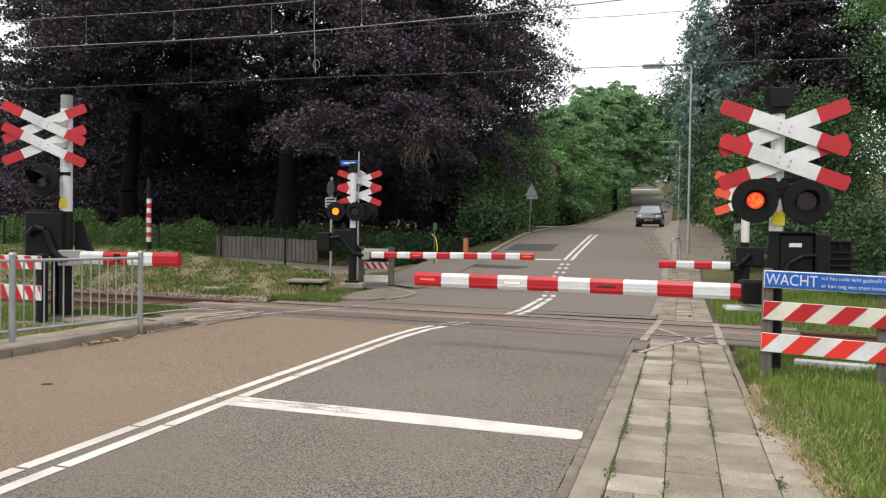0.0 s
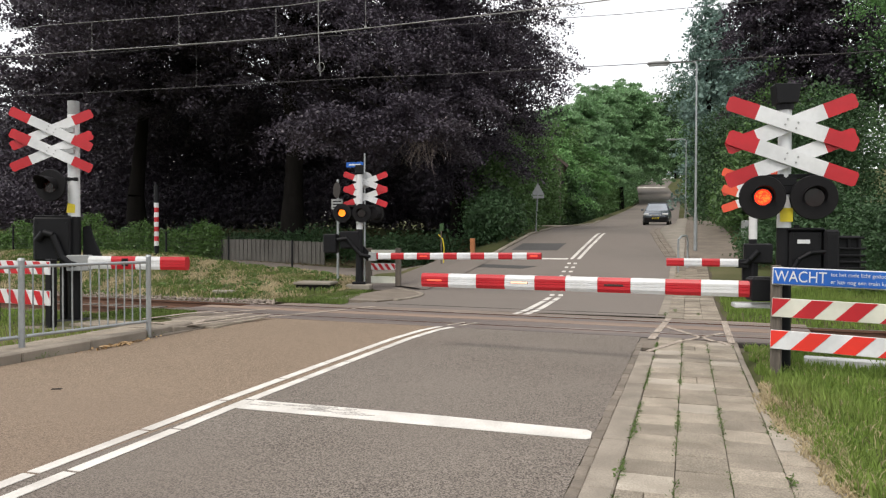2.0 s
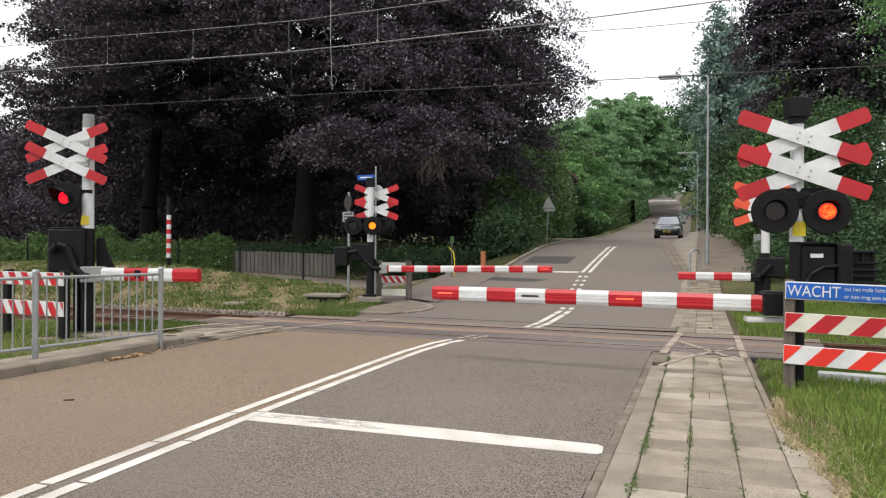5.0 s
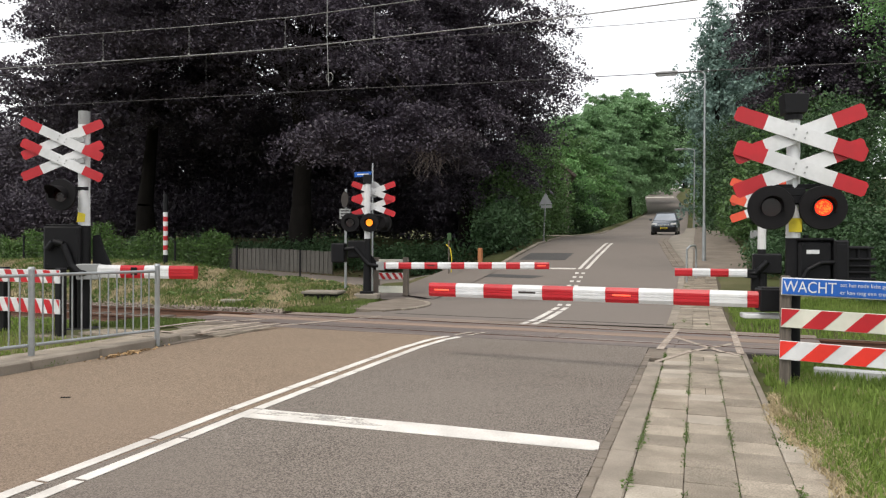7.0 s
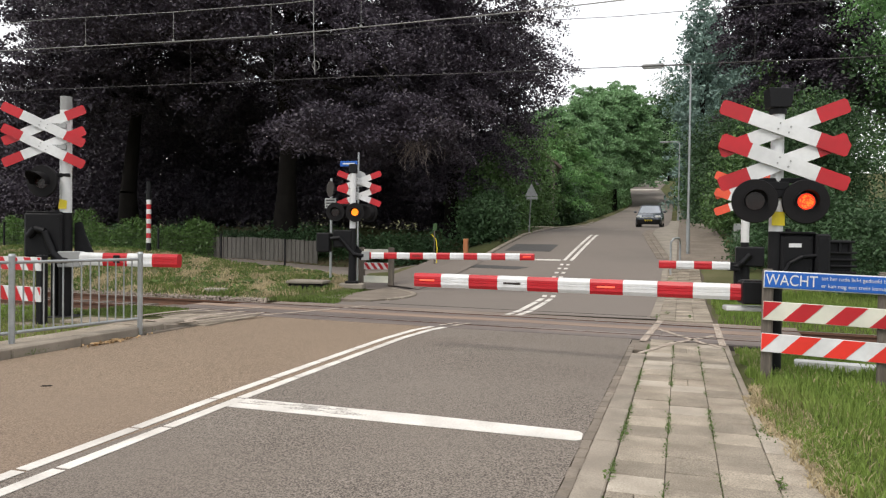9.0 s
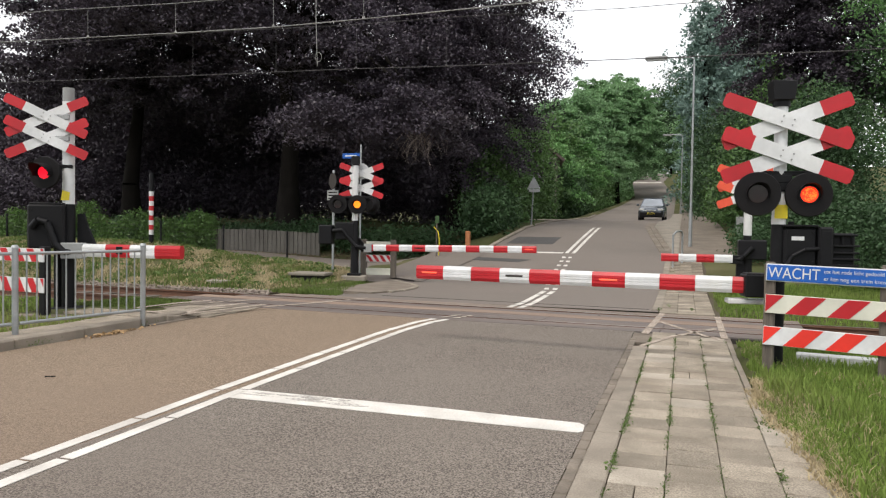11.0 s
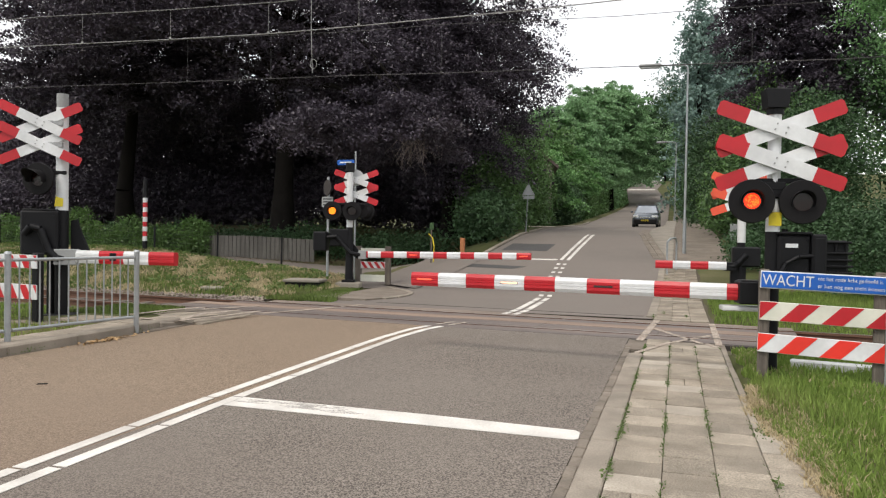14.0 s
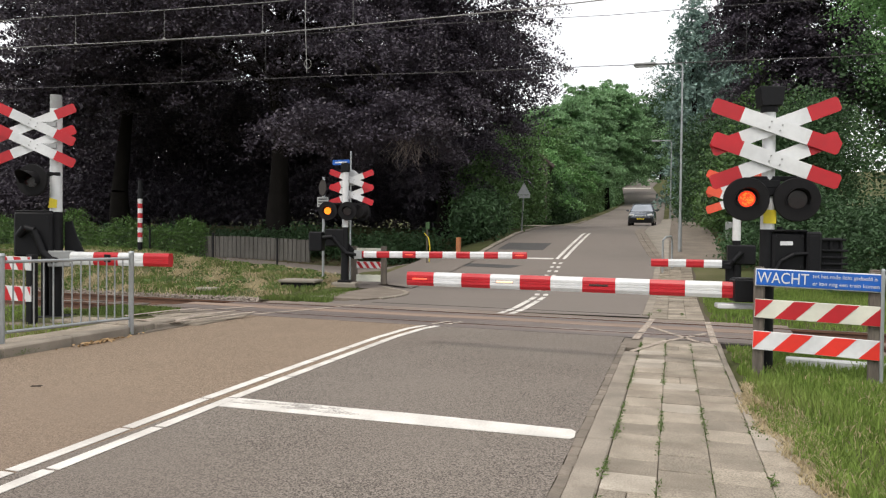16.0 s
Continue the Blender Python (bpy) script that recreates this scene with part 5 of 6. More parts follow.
part("plate", box(B(), (0.02, -0.02, 1.3), (0.14, 0.02, 0.24), 0.004), LEAF_D, sk)
cb = thing("service_cabinet", pose(1.72, 24.2, float(zr(24.2)) + 0.02), "small grey service cabinet on a wooden frame", "cabinet")
part("body", box(B(), (0, 0, 0.82), (0.34, 0.26, 0.62), 0.02), GREY, cb)
for x in (-0.14, 0.14):
    part("leg", box(B(), (x, 0.02, 0.25), (0.09, 0.09, 0.54), 0.01), WOOD, cb)
part("post", rod(B(), (0.28, -0.05, -0.1), (0.3, -0.05, 2.0), 0.035, 0.035, 8), WOOD, cb)
hg = thing("hand_rail", pose(-0.35, 20.6, float(zr(20.6)) + 0.02), "bent grey steel hoop beside the footway", "railing")
part("hoop", tube(B(), [(0, 0, -0.1), (0, 0, 0.9), (0.08, 0.1, 1.0), (0.22, 0.8, 1.02), (0.25, 0.9, 0.9), (0.25, 0.9, -0.1)], 0.028, 8), GALV, hg)

# posts of the wire fence and the boarded wall behind the bank
wf = thing("wire_fence", pose(0, 0, 0), "dark wire mesh fence with steel posts on the bank", "fence")
fp = [(-13.2, 21.2, 0.3), (-15.7, 21.05, 0.62), (-18.2, 20.8, 0.85), (-21.5, 20.5, 0.9), (-25, 20.3, 0.9)]
for x, y, z in fp:
    z = float(ground_z(x, y))
    part("post", rod(B(), (x, y, z - 0.1), (x, y, z + 1.05), 0.035, 0.035, 8), BLACK, wf)
for (x0, y0, _), (x1, y1, _) in zip(fp, fp[1:]):
    z0, z1 = float(ground_z(x0, y0)), float(ground_z(x1, y1))
    bm = B()
    for h in np.linspace(0.1, 1.0, 7):
        rod(bm, (x0, y0, z0 + h), (x1, y1, z1 + h), 0.003, 0.003, 3)
    part("wire", bm, WIRED, wf)
bw = thing("boarded_wall", pose(0, 0, 0), "low grey wall of upright concrete boards", "wall")
nb = 26
for k in range(nb):
    x = -14.3 - k * 0.19
    y = 25.5 - 0.02 * k
    z = float(ground_z(x, y))
    part("board", box(B(), (x, y, z + 0.42 + random.uniform(-0.01, 0.01)), (0.182, 0.06, 1.0), 0.006), PLANK, bw)

# ---- overhead line ----
def wire_y(x):
    return 10.4 - 0.125 * x


def wz(x, rows):
    return float(np.interp(x, [q[0] for q in rows], [q[1] for q in rows]))


W1 = [(-50, 7.6), (-16.0, 5.81), (-10.4, 5.45), (-7.8, 5.3), (-5.7, 5.23), (-2.4, 5.14), (20, 4.9)]
W0 = [(-50, 8.3), (-14.4, 6.38), (-10.5, 6.08), (-7.5, 5.89), (-2.4, 5.75), (20, 6.4)]
W2 = [(-50, 7.2), (-21, 5.89), (-12.9, 5.49), (-7.7, 5.25), (-5.3, 5.11), (1.2, 4.8), (2.7, 4.72), (25, 4.4)]
W3 = [(-50, 8.2), (-12.9, 6.65), (-7.7, 6.31), (-5.3, 6.22), (-1.4, 5.96), (0.3, 5.9), (2.7, 5.78), (25, 5.6)]
for off, rows, r, m, lab in ((0, W1, 0.011, COPW, "pale contact wire over the track"), (0, W0, 0.008, COPW, "upper carrying wire over the track"), (3.6, W2, 0.009, WIRED, "dark contact wire beyond the track"), (3.6, W3, 0.007, WIRED, "dark carrying wire beyond the track")):
    xs = sorted({q[0] for q in rows})
    bm = B()
    tube(bm, [Vector((x, wire_y(x) + off, wz(x, rows))) for x in xs], r, 5)
    tagged(part("overhead_wire", bm, m), lab, "overhead wire", "overhead line")
for off, lo, hi, xs, m in ((0, W1, W0, (-13.0, -10.35, -7.8, -5.75), COPW), (3.6, W2, W3, (-12.9, -10.1, -7.7, -5.3, 1.2), WIRED)):
    for x in xs:
        bm = B()
        y = wire_y(x) + off
        rod(bm, (x, y, wz(x, lo)), (x, y, wz(x, hi)), 0.004, 0.004, 5)
        box(bm, (x, y, wz(x, lo) + 0.02), (0.05, 0.03, 0.05), 0.005)
        tagged(part("dropper", bm, m), "thin dropper wire with a small clamp", "dropper", "droppers of the overhead line")
bm = B()
x = -6.8
y = wire_y(x)
tube(bm, [(x, y, 7.0), (x, y, 5.4), (x + 0.02, y, 4.9), (x + 0.04, y, 4.45)], 0.008, 5)
ring = [(x + 0.06 + 0.07 * math.cos(t), y, 4.62 + 0.09 * math.sin(t)) for t in np.linspace(0, 6.28, 13)]
tube(bm, ring, 0.006, 5)
tagged(part("hanging_wire", bm, COPW), "loose hanging wire with a loop", "overhead wire")


# ---- parked car ----
def wheel(parent, x, y, z, out):
    bm = B()
    rod(bm, (x - 0.09, y, z), (x + 0.09, y, z), 0.31, 0.31, 22)
    w = part("wheel", bm, TYRE, parent, "black tyre")
    bm = B()
    rod(bm, (x + out * 0.07, y, z), (x + out * 0.096, y, z), 0.2, 0.18, 16)
    part("rim", bm, CHROME, w)


car = thing("car", pose(-1.95, 47.2, float(zr(47.2)) - 0.02, 0.0, 0, -1.5), "parked dark grey-blue hatchback car facing downhill", "car")
car.matrix_basis = car.matrix_basis @ Matrix.Rotation(radians(1.8), 4, "X") @ Matrix.Scale(0.93, 4)
bm = B()
rings = []
for y, w, z0, z1 in ((-2.02, 0.62, 0.32, 0.62), (-1.95, 0.76, 0.24, 0.72), (-1.7, 0.83, 0.2, 0.84), (-1.1, 0.86, 0.2, 0.95), (-0.6, 0.865, 0.2, 1.0), (0.8, 0.865, 0.2, 1.02), (1.7, 0.84, 0.22, 1.0), (1.98, 0.76, 0.3, 0.9)):
    rings.append([bm.verts.new(p) for p in ((-w, y, z0 + 0.1), (-w + 0.06, y, z0), (w - 0.06, y, z0), (w, y, z0 + 0.1), (w + 0.0, y, (z0 + z1) / 2), (w - 0.03, y, z1 - 0.1), (w - 0.14, y, z1), (-w + 0.14, y, z1), (-w + 0.03, y, z1 - 0.1), (-w, y, (z0 + z1) / 2))])
for a, b in zip(rings, rings[1:]):
    for i in range(10):
        bm.faces.new((a[i], a[(i + 1) % 10], b[(i + 1) % 10], b[i])).smooth = True
bm.faces.new(rings[0][::-1])
bm.faces.new(rings[-1])
bmesh.ops.recalc_face_normals(bm, faces=bm.faces)
body = part("body", bm, CARP, car, "dark grey-blue painted body")
bm = B()
lo = [bm.verts.new(p) for p in ((-0.74, -0.85, 0.98), (0.74, -0.85, 0.98), (0.76, 1.75, 1.0), (-0.76, 1.75, 1.0))]
hi = [bm.verts.new(p) for p in ((-0.56, -0.05, 1.47), (0.56, -0.05, 1.47), (0.58, 1.35, 1.47), (-0.58, 1.35, 1.47))]
for i in range(4):
    bm.faces.new((lo[i], lo[(i + 1) % 4], hi[(i + 1) % 4], hi[i]))
bm.faces.new(hi)
bmesh.ops.recalc_face_normals(bm, faces=bm.faces)
part("windows", bm, GLASS, car, "windows with the sky's reflection put into the glass colour")
bm = B()
box(bm, (0, 0.65, 1.485), (1.18, 1.46, 0.05), 0.02)
for sx in (-1, 1):
    tube(bm, [(sx * 0.75, -0.87, 0.98), (sx * 0.57, -0.05, 1.48)], 0.03, 6)
    tube(bm, [(sx * 0.75, 0.5, 1.0), (sx * 0.58, 0.55, 1.48)], 0.03, 6)
part("roof", bm, CARP, car)
for sx in (-1, 1):
    bm = B()
    box(bm, (sx * 0.6, -1.9, 0.72), (0.36, 0.16, 0.15), 0.04)
    part("headlight", bm, LAMPG, car, "clear headlight")
    bm = B()
    box(bm, (sx * 0.95, -0.62, 1.03), (0.18, 0.1, 0.13), 0.03)
    part("mirror", bm, CARP, car)
    for y in (-1.28, 1.25):
        wheel(car, sx * 0.76, y, 0.31, sx)
bm = B()
box(bm, (0, -1.98, 0.66), (0.7, 0.08, 0.09), 0.01)
part("grille", bm, CHROME, car, "chrome grille bar")
bm = B()
box(bm, (0, -1.97, 0.4), (1.45, 0.12, 0.3), 0.03)
part("air_intake", bm, MATTE, car, "black air intake")
bm = B()
box(bm, (0, -2.06, 0.47), (0.46, 0.02, 0.09), 0.003)
pl = part("number_plate", bm, YELLOW, car, "yellow number plate")
part("plate_bar", box(B(), (0, -2.072, 0.47), (0.36, 0.004, 0.045), 0), MATTE, pl)

# ---- house behind the trees ----
ho = thing("house", pose(-12.8, 53, float(ground_z(-12.8, 53)), 0, 0, 12), "house with grey-brown pitched roof behind the trees", "house")
bm = B()
box(bm, (0, 0, 2.2), (7, 8, 5.0), 0.02)
prism(bm, [(-3.5, 4.7), (3.5, 4.7), (0, 7.6)], 7.9, 0, "y", -3.95)
part("wall", bm, WALLP, ho)
for sx in (-1, 1):
    bm = B()
    prism(bm, [(sx * 3.9, 4.45), (0, 7.75), (0, 7.95), (sx * 4.0, 4.6)], 8.6, 0, "y", -4.3)
    part("roof", bm, ROOF, ho)
wdw = part("window", box(B(), (0, -4.02, 3.4), (1.4, 0.08, 1.3), 0.01), WHITE, ho)
part("pane", box(B(), (0, -4.07, 3.4), (1.2, 0.04, 1.1), 0.005), GLASS, wdw)

# ---- kerbs, gutter bricks, paving ----
def shared(name, me, parent, m):
    ob = new(name, me)
    ob.parent = parent
    ob.matrix_basis = m
    return ob


def block(name, s, bev, material):
    bm = B()
    box(bm, (0, 0, -s[2] / 2), s, bev)
    me = bpy.data.meshes.new(name)
    bm.to_mesh(me)
    bm.free()
    me.materials.append(material)
    return me


rp = random.Random(21)
foot = tagged(new("footway"), "worn grey concrete paving beside the road", kind="structure")
tile_me = [block("tile", (0.299, 0.293, 0.06), 0.004, TILE), block("tile_half", (0.297, 0.146, 0.06), 0.004, TILE), block("tile_slim", (0.146, 0.297, 0.06), 0.004, TILE), block("tile_pale", (0.299, 0.293, 0.06), 0.004, TILE_P)]
J0 = -0.45
y0 = 4.64 - 0.3033 * 46
for c in range(4):
    x = J0 + 0.303 * (c + 0.5)
    for k in range(62):
        y = y0 + 0.3033 * (k + 0.5) + (0.15 if c % 2 else 0.0)
        if y > 9.02 - 0.06 * x or (c == 3 and y > 4.75):
            continue
        z = 0.012 + rp.uniform(-0.004, 0.004)
        if rp.random() < 0.04:
            for dx in (-0.076, 0.076):
                shared("tile", tile_me[2], foot, pose(x + dx, y, z + rp.uniform(-0.003, 0.003), rp.uniform(-0.5, 0.5), rp.uniform(-0.5, 0.5), rp.uniform(-0.5, 0.5)))
        else:
            shared("tile", tile_me[3 if rp.random() < 0.14 else 0], foot, pose(x, y, z, rp.uniform(-0.6, 0.6), rp.uniform(-0.6, 0.6), rp.uniform(-0.6, 0.6)))
bm = B()
box(bm, (-0.08, 8.75, -0.06), (1.24, 0.9, 0.1), 0.004)
tagged(part("joint_mortar", bm, WORN), "worn mortar where the footway meets the deck", kind="structure")
foot2 = tagged(new("footway"), "worn concrete paving beyond the track", kind="structure")
for c in range(3):
    x = J0 + 0.303 * (c + 0.5)
    for k in range(34):
        y = 11.8 + 0.3033 * (k + 0.5)
        if y > 11.85 - 0.06 * x + 0.05:
            shared("tile", tile_me[0], foot2, pose(x, y, float(zr(y)) + 0.012 + rp.uniform(-0.004, 0.004), rp.uniform(-0.5, 0.5), rp.uniform(-0.5, 0.5), 0))
bed = B()
box(bed, (0.1, -0.5, -0.06), (1.3, 18.6, 0.05), 0)
tagged(part("footway_bed", bed, SOIL), "earth below the paving", kind="structure")
strip("footway_bed", -0.62, 0.55, lambda x: 11.72 - 0.06 * x, flat_y(22.3), -0.03, SOIL, "earth below the paving", 3, 40)
strip("footway_uphill", -0.46, 1.5, flat_y(22.3), flat_y(120), 0.02, WORN, "grey footway up the hill", 4, 70)
gb = tagged(new("gutter"), "row of grey-brown gutter bricks along the kerb", kind="structure")
gme = block("gutter_brick", (0.078, 0.194, 0.08), 0.008, BRICKG)
kme = block("kerb_stone", (0.17, 0.99, 0.14), 0.01, KERB)
for k in range(86):
    y = -9.2 + k * 0.209
    if y < 8.75:
        shared("gutter_brick", gme, gb, pose(-0.668 + rp.uniform(-0.004, 0.004), y, -0.004 + rp.uniform(-0.005, 0.004), 0, rp.uniform(-2, 2), rp.uniform(-1.2, 1.2)))
kb = tagged(new("kerb"), "flush grey concrete kerb stones", kind="structure")
for k in range(18):
    y = -8.7 + k * 1.0
    if y < 8.3:
        shared("kerb_stone", kme, kb, pose(-0.54, y, 0.018 + rp.uniform(-0.003, 0.003), 0, rp.uniform(-0.4, 0.4), 0))
for k in range(10):
    y = 12.75 + k * 1.0
    shared("kerb_stone", kme, kb, pose(-0.5, y, float(zr(y)) + 0.02, math.degrees(math.atan2(zr(y + 0.5) - zr(y - 0.5), 1)), 0, 0))
eme = block("edging_stone", (0.055, 0.99, 0.15), 0.006, KERB)
for k in range(5):
    y = 5.0 + k * 1.0
    if y < 8.6:
        shared("edging_stone", eme, kb, pose(0.489 + rp.uniform(-0.004, 0.004), y, 0.024, rp.uniform(-0.3, 0.3), 0, rp.uniform(-0.6, 0.6)))
# the kerb's build-out with yellow-grey bricks before the parked car
bo = tagged(new("kerb_build_out"), "curved strip of pale bricks where the kerb swings out", kind="structure")
bme = block("brick", (0.2, 0.1, 0.08), 0.005, BRICKG)
for k in range(112):
    y = 24.0 + k * 0.105
    xk = float(np.interp(y, [24.0, 28.2, 32.2, 36.0], [-0.42, -0.92, -1.3, -1.28]))
    for j in range(2):
        shared("brick", bme, bo, pose(xk - 0.1 - j * 0.21, y, float(zr(y)) + 0.012 - 0.002 * j, 5, 0, 6))
V, F = [], []
ysb = np.linspace(23, 60, 60)
for y in ysb:
    xk = float(np.interp(y, [23.0, 24.0, 28.2, 32.2, 36.5, 48, 60], [-0.42, -0.42, -0.9, -1.28, -1.26, -0.95, -0.9]))
    V += [(xk, y, float(zr(y)) - 0.1), (xk, y, float(zr(y)) + 0.06), (-0.2, y, float(zr(y)) + 0.062)]
for k in range(len(ysb) - 1):
    F += [(k * 3, k * 3 + 1, k * 3 + 4, k * 3 + 3), (k * 3 + 1, k * 3 + 2, k * 3 + 5, k * 3 + 4)]
mesh_np("build_out_paving", np.array(V), np.array(F), CONC, kind="structure", label="grey paving of the kerb build-out")
# left kerb, slabs behind the railing
lk = tagged(new("kerb"), "raised concrete kerb along the brown lane", kind="structure")
lme = block("kerb_stone", (0.2, 0.99, 0.3), 0.02, KERB)
for k in range(18):
    y = -9.6 + k * 1.0
    x = -7.06 - 0.02 * max(0, y - 4)
    if y < 7.5:
        shared("kerb_stone", lme, lk, pose(x - 0.05, y, 0.11, 0, 0, 0.8))
shared("kerb_stone", lme, lk, pose(-7.17, 7.9, 0.055, -5, 0, 3))
slab_me = block("slab", (0.597, 0.597, 0.06), 0.005, TILE)
lf = tagged(new("footway"), "pale concrete slabs behind the railing", kind="structure")
bm = B()
box(bm, (-8.3, 8.42, -0.05), (2.6, 2.8, 0.13), 0.01)
tagged(part("joint_mortar", bm, WORN), "worn mortar bed below the slabs", kind="structure")
for c in range(4):
    for k in range(20):
        x, y = -7.5 - c * 0.603, -2.5 + k * 0.603
        if y < track_y(x, -1.75) and y > 7.2 + 0.25 * c:
            shared("slab", slab_me, lf, pose(x, y, (0.07 if y < 7.4 else 0.07 - 0.045 * min(1, (y - 7.4) / 0.9)) + rp.uniform(-0.004, 0.004), rp.uniform(-0.4, 0.4), rp.uniform(-0.4, 0.4), 0))
strip_me = block("slab", (0.397, 0.597, 0.06), 0.005, TILE)
for k in range(18):
    shared("slab", strip_me, lf, pose(-7.42 - 0.02 * max(0, k - 12), -3.4 + k * 0.6, 0.095 + rp.uniform(-0.004, 0.004), rp.uniform(-0.5, 0.5), rp.uniform(-0.5, 0.5), 0.8))
for k in range(3):
    shared("slab", slab_me, lf, pose(-7.15 - 0.02 * k, 8.35 + 0.45 * k, 0.02 - 0.006 * k, 0, 0, 3))
# pale wedge of paving beyond the track at the corner
bm = B()
cw = [(-7.7, 13.2), (-6.35, 12.95), (-6.1, 13.6), (-6.07, 14.7), (-6.35, 15.6), (-7.0, 16.3), (-7.45, 16.5), (-7.5, 15.0)]
prism(bm, cw, 0.1, 0, "z", -0.075)
tagged(part("corner_paving", bm, WORN), "worn grey paving at the corner", kind="structure")
ck = tagged(new("kerb"), "curved kerb stones round the corner", kind="structure")
cme = block("kerb_stone", (0.12, 0.42, 0.2), 0.012, KERB)
cpts = [(-6.12, 13.4), (-6.02, 13.85), (-5.98, 14.3), (-6.02, 14.75), (-6.15, 15.2), (-6.4, 15.6), (-6.72, 15.95), (-7.05, 16.3), (-7.35, 16.65)]
for (ax, ay), (bx2, by2) in zip(cpts, cpts[1:]):
    shared("kerb_stone", cme, ck, pose((ax + bx2) / 2, (ay + by2) / 2, 0.035, 0, 0, math.degrees(math.atan2(by2 - ay, bx2 - ax)) - 90))
for k in range(34):
    y = 24.2 + k * 1.0
    shared("kerb_stone", kme, ck, pose(float(road_mid(y)) - 3.0, y, float(zr(y)) + 0.06, math.degrees(math.atan2(zr(y + 0.5) - zr(y - 0.5), 1)), 0, 0))
for k, (ax, ay) in enumerate([(-8.3, 22.9), (-7.7, 23.0), (-7.15, 23.3), (-6.8, 23.7)]):
    shared("kerb_stone", cme, ck, pose(ax, ay, float(zr(ay)) + 0.05 - 0.05 * (3 - k) / 3, 0, 0, -80 + 22 * k))
# driveway mouth and verge on the left uphill
paint("driveway", [(-9.6, 40.2), (-6.75, 38.8), (-6.75, 41.4), (-9.6, 43.5)], mat("pale_gravel", (0.5, 0.42, 0.32), (0.4, 0.33, 0.25), 0.9, fine=20), 0.05, "pale gravel driveway mouth")

# worn paint of the footway crossing
for pts in ([(-0.6, 9.05), (-0.5, 9.05), (-0.34, 11.75), (-0.44, 11.75)], [(0.42, 9.0), (0.51, 9.0), (0.53, 11.6), (0.44, 11.6)], [(-0.42, 10.5), (-0.36, 10.56), (0.28, 9.12), (0.22, 9.07)], [(0.27, 8.98), (0.33, 9.02), (0.44, 8.75), (0.38, 8.7)], [(-0.56, 7.86), (-0.52, 7.78), (-0.11, 8.94), (-0.18, 8.97)], [(-0.14, 9.1), (-0.07, 9.07), (0.42, 9.96), (0.37, 10.04)], [(-8.25, 9.95), (-8.15, 9.9), (-7.6, 10.85), (-7.7, 10.9)], [(-6.98, 9.8), (-6.86, 9.76), (-6.5, 10.5), (-6.2, 11.3), (-6.3, 11.33), (-6.62, 10.52)], [(-6.25, 11.5), (-6.16, 11.47), (-5.95, 12.0), (-6.04, 12.03)]):
    paint("footway_mark", pts, PAINT_F, 0.0175 if max(p[1] for p in pts) < 9.04 and pts[0][0] > -2 else 0.003, "worn white mark across the footway")
for pts in ([(-7.16, 7.8), (-7.06, 7.75), (-7.3, 8.75), (-7.1, 9.5), (-7.2, 9.55), (-7.42, 8.78)], [(-7.12, 7.74), (-7.04, 7.7), (-6.72, 9.5), (-6.8, 9.53)], [(-7.85, 7.93), (-7.83, 7.83), (-7.1, 7.68), (-7.1, 7.78)], [(-8.32, 8.2), (-8.22, 8.17), (-8.12, 9.1), (-7.9, 9.65), (-8.0, 9.68), (-8.22, 9.14)]):
    paint("footway_mark", pts, PAINT_F, 0.075, "pale worn edge band of the slabs")
bm = B()
box(bm, (-5.5, 3.91, -0.008), (0.09, 0.05, 0.012), 0.004, Matrix.Rotation(0.5, 4, "Z"))
tagged(part("fallen_leaf", bm, BARK), "small dark clod lying on the asphalt", "debris")


# ---- grass and weeds ----
def blades(name, P, h, material, label, seed, width=0.006, lean=0.5, category="grass"):
    """Narrow bent blades standing at the points P."""
    r = np.random.default_rng(seed)
    n = len(P)
    a = r.uniform(0, 6.28, n)
    hh = (h * r.uniform(0.45, 1.3, n))[:, None]
    w = width * r.uniform(0.7, 1.4, n)[:, None]
    s = np.stack([np.cos(a), np.sin(a), np.zeros(n)], 1)
    b = r.uniform(0, 6.28, n)
    d = np.stack([np.cos(b), np.sin(b), np.zeros(n)], 1) * (lean * r.random(n))[:, None]
    upv = np.array([0, 0, 1.0])
    V = np.stack([P - s * w, P + s * w, P + hh * (upv * 0.6 + d * 0.35) + s * w * 0.7, P + hh * (upv * 0.6 + d * 0.35) - s * w * 0.7, P + hh * (upv * 0.95 + d)], 1).reshape(-1, 3)
    i = np.arange(n)[:, None] * 5
    F = np.concatenate([i + np.array([[0, 1, 2]]), i + np.array([[0, 2, 3]]), i + np.array([[3, 2, 4]])])
    return mesh_np(name, V, F, material, kind="stuff", label=label, category=category)


def scatter(n, x0, x1, y0, y1, seed, keep=None, patch=0.0):
    r = np.random.default_rng(seed)
    x, y = r.uniform(x0, x1, n), r.uniform(y0, y1, n)
    k = np.ones(n, bool) if keep is None else keep(x, y)
    if patch:
        f = np.sin(x * 2.1 + seed) * np.sin(y * 1.7 + 2 * np.sin(x * 0.8)) + 0.6 * np.sin(x * 5.3 + y * 3.1)
        k &= f > patch - r.random(n) * 1.2
    x, y = x[k], y[k]
    return np.stack([x, y, rough_ground(x, y) - 0.005], 1)


def verge(x, y):
    return (x > 0.6 + 0.16 * smooth(5.2, 4.6, y) + 0.04 * np.sin(y * 9)) & (np.abs(y - track_y(x)) > 1.55)


def edge(x, y):
    return x > 0.51 + 0.26 * smooth(4.75, 4.5, y) + 0.03 * np.sin(y * 9)


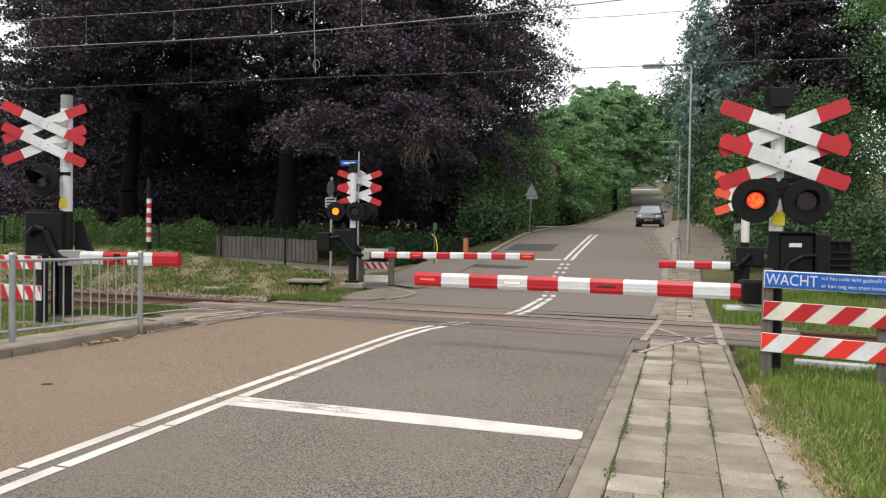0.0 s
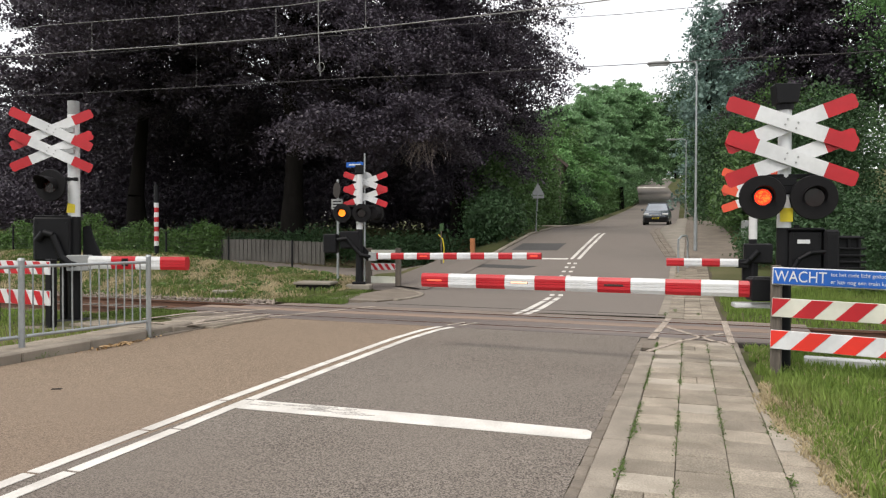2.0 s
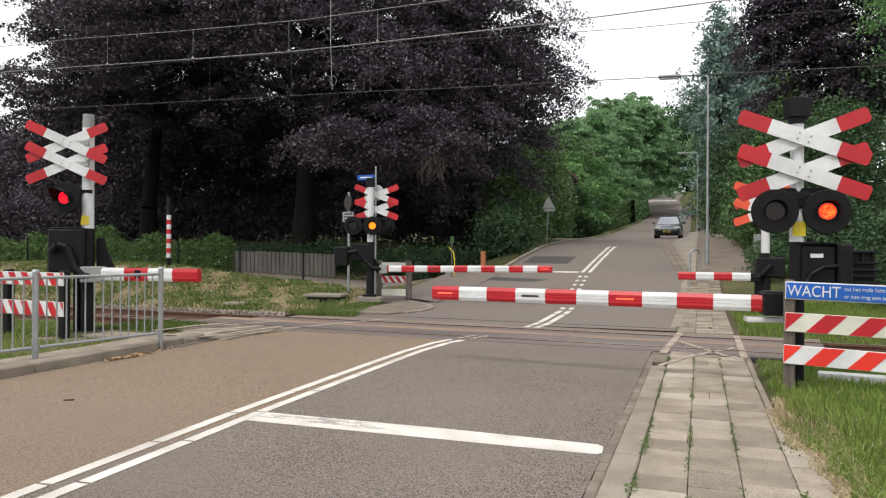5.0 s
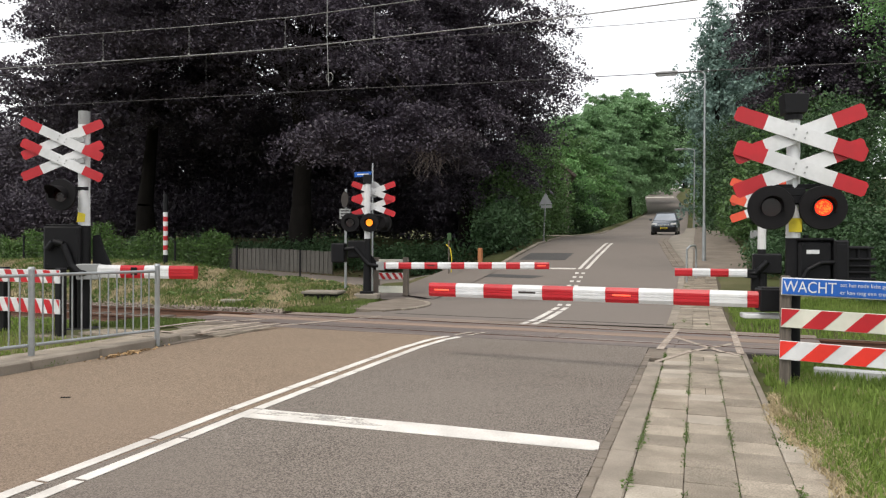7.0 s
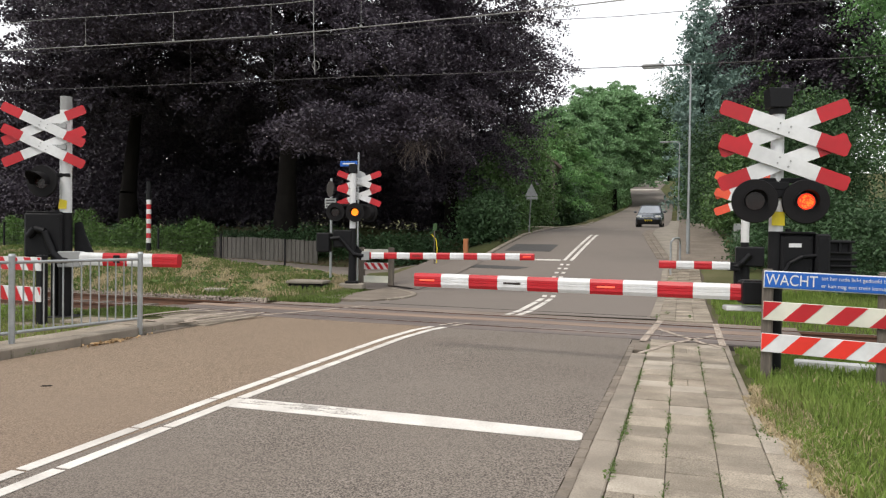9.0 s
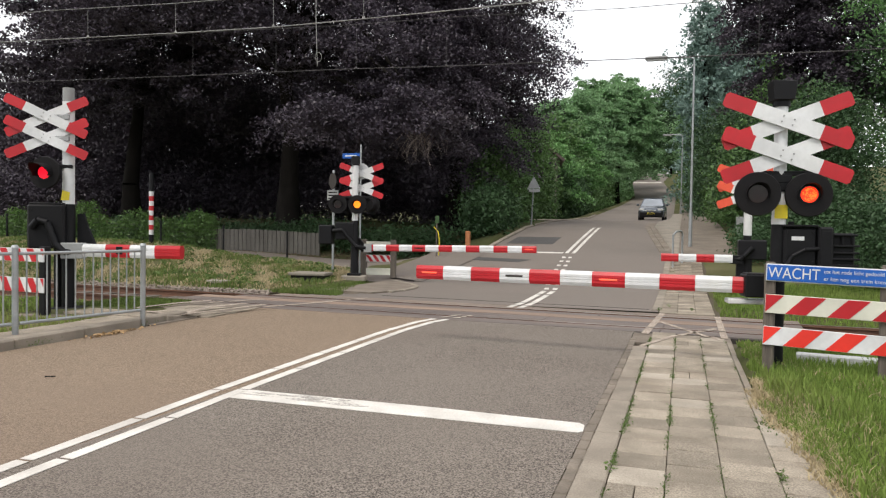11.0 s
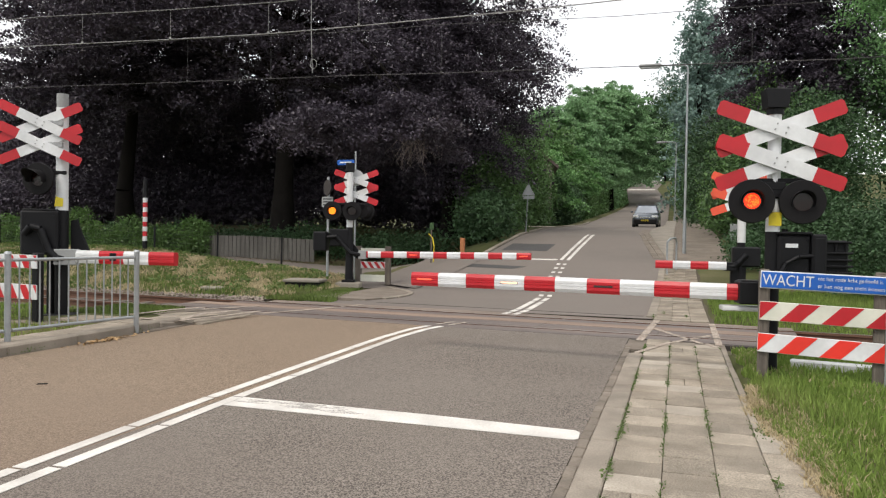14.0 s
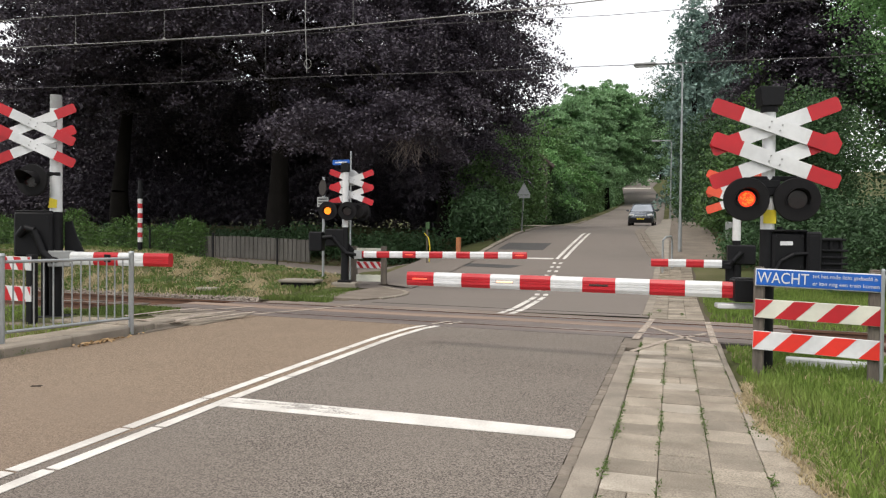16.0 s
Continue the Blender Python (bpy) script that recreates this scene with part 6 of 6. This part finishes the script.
blades("grass", scatter(80000, 0.5, 4.0, 1.2, 8.9, 1, verge, -0.15), 0.065, GRASS, "uneven green grass on the verge", 2)
blades("grass", scatter(26000, 0.5, 9.0, 6.5, 9.0, 3, verge), 0.09, GRASS, "uneven green grass on the verge", 4)
blades("grass", scatter(42000, 0.55, 9.0, 11.7, 17.5, 5, verge), 0.12, GRASS, "green grass beyond the track", 6, 0.008)
blades("grass", scatter(60000, 0.75, 9.0, -9.0, 2.0, 31, verge), 0.08, GRASS, "uneven green grass on the verge", 32, 0.009)
blades("dry_grass", scatter(22000, 0.5, 4.0, 1.2, 9.0, 7, verge, 0.9), 0.08, STRAW, "dry straw patches in the verge", 8, 0.004, 1.2)
blades("dry_grass", scatter(9000, 0.5, 0.86, 1.8, 6.0, 9, edge), 0.05, STRAW, "dry straw along the paving's edge", 10, 0.004, 1.6)


def bank_at(x, y):
    b = y - track_y(x)
    c = np.interp(x, [-60, -20, -12, -6.4], [24.0, 23.2, 21.6, 19.4]) - np.interp(x, [-12, -6.4], [2.0, 3.2])
    corner = (x > -8.2) & (y > 12.9)
    return (b > 1.75) & (y < c) & ~corner


blades("grass", scatter(85000, -24, -7.9, 12.3, 22, 11, bank_at, 0.7), 0.12, GRASS_B, "weedy green grass on the bank", 12, 0.011)
blades("dry_grass", scatter(95000, -24, -8.0, 12.3, 22, 13, bank_at, 0.2), 0.09, STRAW, "dry grass stalks on the bank", 14, 0.009, 1.1)
V, F = leaf_quads(scatter(12000, -24, -8.4, 12.8, 22, 15, bank_at, 0.8) + np.array([0, 0, 0.08]), 0.1, np.random.default_rng(16), 0.8, 0.7)
mesh_np("bank_weeds", V, F, WEED, kind="stuff", label="broad-leaved weeds on the bank", category="weeds")
blades("grass", scatter(22000, -16, -7.35, 4.0, 9.9, 17, lambda x, y: (y < track_y(x) - 1.8) & ((x < -9.6) | (y < 7.0)) & (x < -7.66)), 0.075, GRASS, "grass between railing and track", 18, 0.008)


# the verge creeping over the outer row of paving, and the grass round the corner beyond the track
def laid(n, x0, x1, y0, y1, z, seed, keep):
    r = np.random.default_rng(seed)
    x, y = r.uniform(x0, x1, n), r.uniform(y0, y1, n)
    k = keep(x, y, r.random(n))
    return np.stack([x[k], y[k], np.full(k.sum(), z)], 1)


def creep(x, y, q):
    return x > np.interp(y, [1.5, 3.0, 3.5, 4.2, 4.7, 5.2], [0.78, 0.75, 0.72, 0.66, 0.57, 0.53]) + 0.03 * np.sin(y * 11) + 0.05 * (q - 0.3)


blades("grass", laid(9000, 0.5, 1.0, 1.5, 5.4, 0.008, 41, creep), 0.06, GRASS, "green grass creeping over the paving", 42, 0.005, 0.9)
blades("dry_grass", laid(9000, 0.45, 0.9, 1.5, 5.6, 0.008, 43, lambda x, y, q: creep(x + 0.09, y, q)), 0.045, STRAW, "dry straw creeping over the paving", 44, 0.004, 1.8)
blades("grass", laid(9000, -8.6, -6.9, 12.2, 16.0, -0.03, 45, lambda x, y, q: (x < -6.95 - 0.25 * (y - 12.8) - 0.1 * q) & (y > track_y(x, 1.6))), 0.09, GRASS_B, "green grass round the corner beyond the track", 46, 0.011)
blades("grass", laid(5000, -9.7, -8.15, 8.3, 9.75, 0.03, 49, lambda x, y, q: (x < -8.25 - 0.12 * q) & (y < track_y(x, -1.35))), 0.06, GRASS_B, "grass between the slabs and the track", 50, 0.008)
blades("grass", scatter(42000, 0.62, 4.0, 1.2, 8.9, 47, verge, 1.0), 0.12, GRASS, "taller tufts of grass on the verge", 48, 0.007)


def joint_line(seed, n):
    r = np.random.default_rng(seed)
    g = r.choice([-0.45, -0.147, 0.156, 0.459], n, p=[0.36, 0.3, 0.24, 0.1])
    y = r.uniform(1.2, 8.7, n)
    k = np.sin(y * 3.1 + g * 40) + np.sin(y * 7.7 + g * 11) > 0.1 - r.random(n) * 0.8
    g, y = g[k], y[k]
    return np.stack([g + r.normal(size=len(g)) * 0.011, y, np.full(len(g), 0.0)], 1)


blades("joint_weeds", joint_line(19, 7000), 0.022, WEED, "small green weeds in the paving joints", 20, 0.004, 1.6, "weeds")
for k, (x, y, s) in enumerate([(-0.43, 4.05, 0.14), (-0.45, 3.1, 0.13), (0.5, 4.4, 0.2), (0.47, 3.2, 0.1), (0.95, 3.9, 0.4), (0.85, 4.6, 0.3), (-6.98, 5.15, 0.25), (-7.1, 7.0, 0.3), (-0.3, 12.9, 0.2), (-0.45, 12.2, 0.18), (0.1, 12.4, 0.12), (-0.32, 19.5, 0.3), (-7.4, 5.3, 0.3)]):
    r = np.random.default_rng(200 + k)
    c = np.array((x, y, float(zr(y)) + 0.03)) + r.normal(size=(55, 3)) * (s * 0.13, s * 0.6, s * 0.1)
    c[:, 2] = np.maximum(c[:, 2], float(zr(y)) + 0.02)
    V, F = leaf_quads(c, 0.024, r, 0.6, 0.45)
    mesh_np("weed_tuft", V, F, WEED, label="small weed tuft growing from a joint", category="weed", kind="stuff")
r = np.random.default_rng(300)
c = np.stack([-6.95 + np.abs(r.normal(size=170)) * 0.06, 6.2 + r.normal(size=170) * 0.28, r.random(170) * 0.03], 1)
V, F = leaf_quads(c, 0.05, r, 1.0, 0.6)
mesh_np("leaf_litter", V, F, LITTER, kind="stuff", label="dry brown leaves against the kerb", category="litter")
c = np.stack([r.uniform(-38, -9, 4000), r.uniform(23.5, 31, 4000), np.zeros(4000)], 1)
c[:, 2] = ground_z(c[:, 0], c[:, 1]) + 0.03
V, F = leaf_quads(c, 0.12, r, 1.0, 0.6)
mesh_np("leaf_litter", V, F, LITTER_D, kind="stuff", label="brown fallen leaves below the beech", category="litter")


def motions():
    for lamp, phase in BLINKS:
        blink(lamp, phase)


motions()
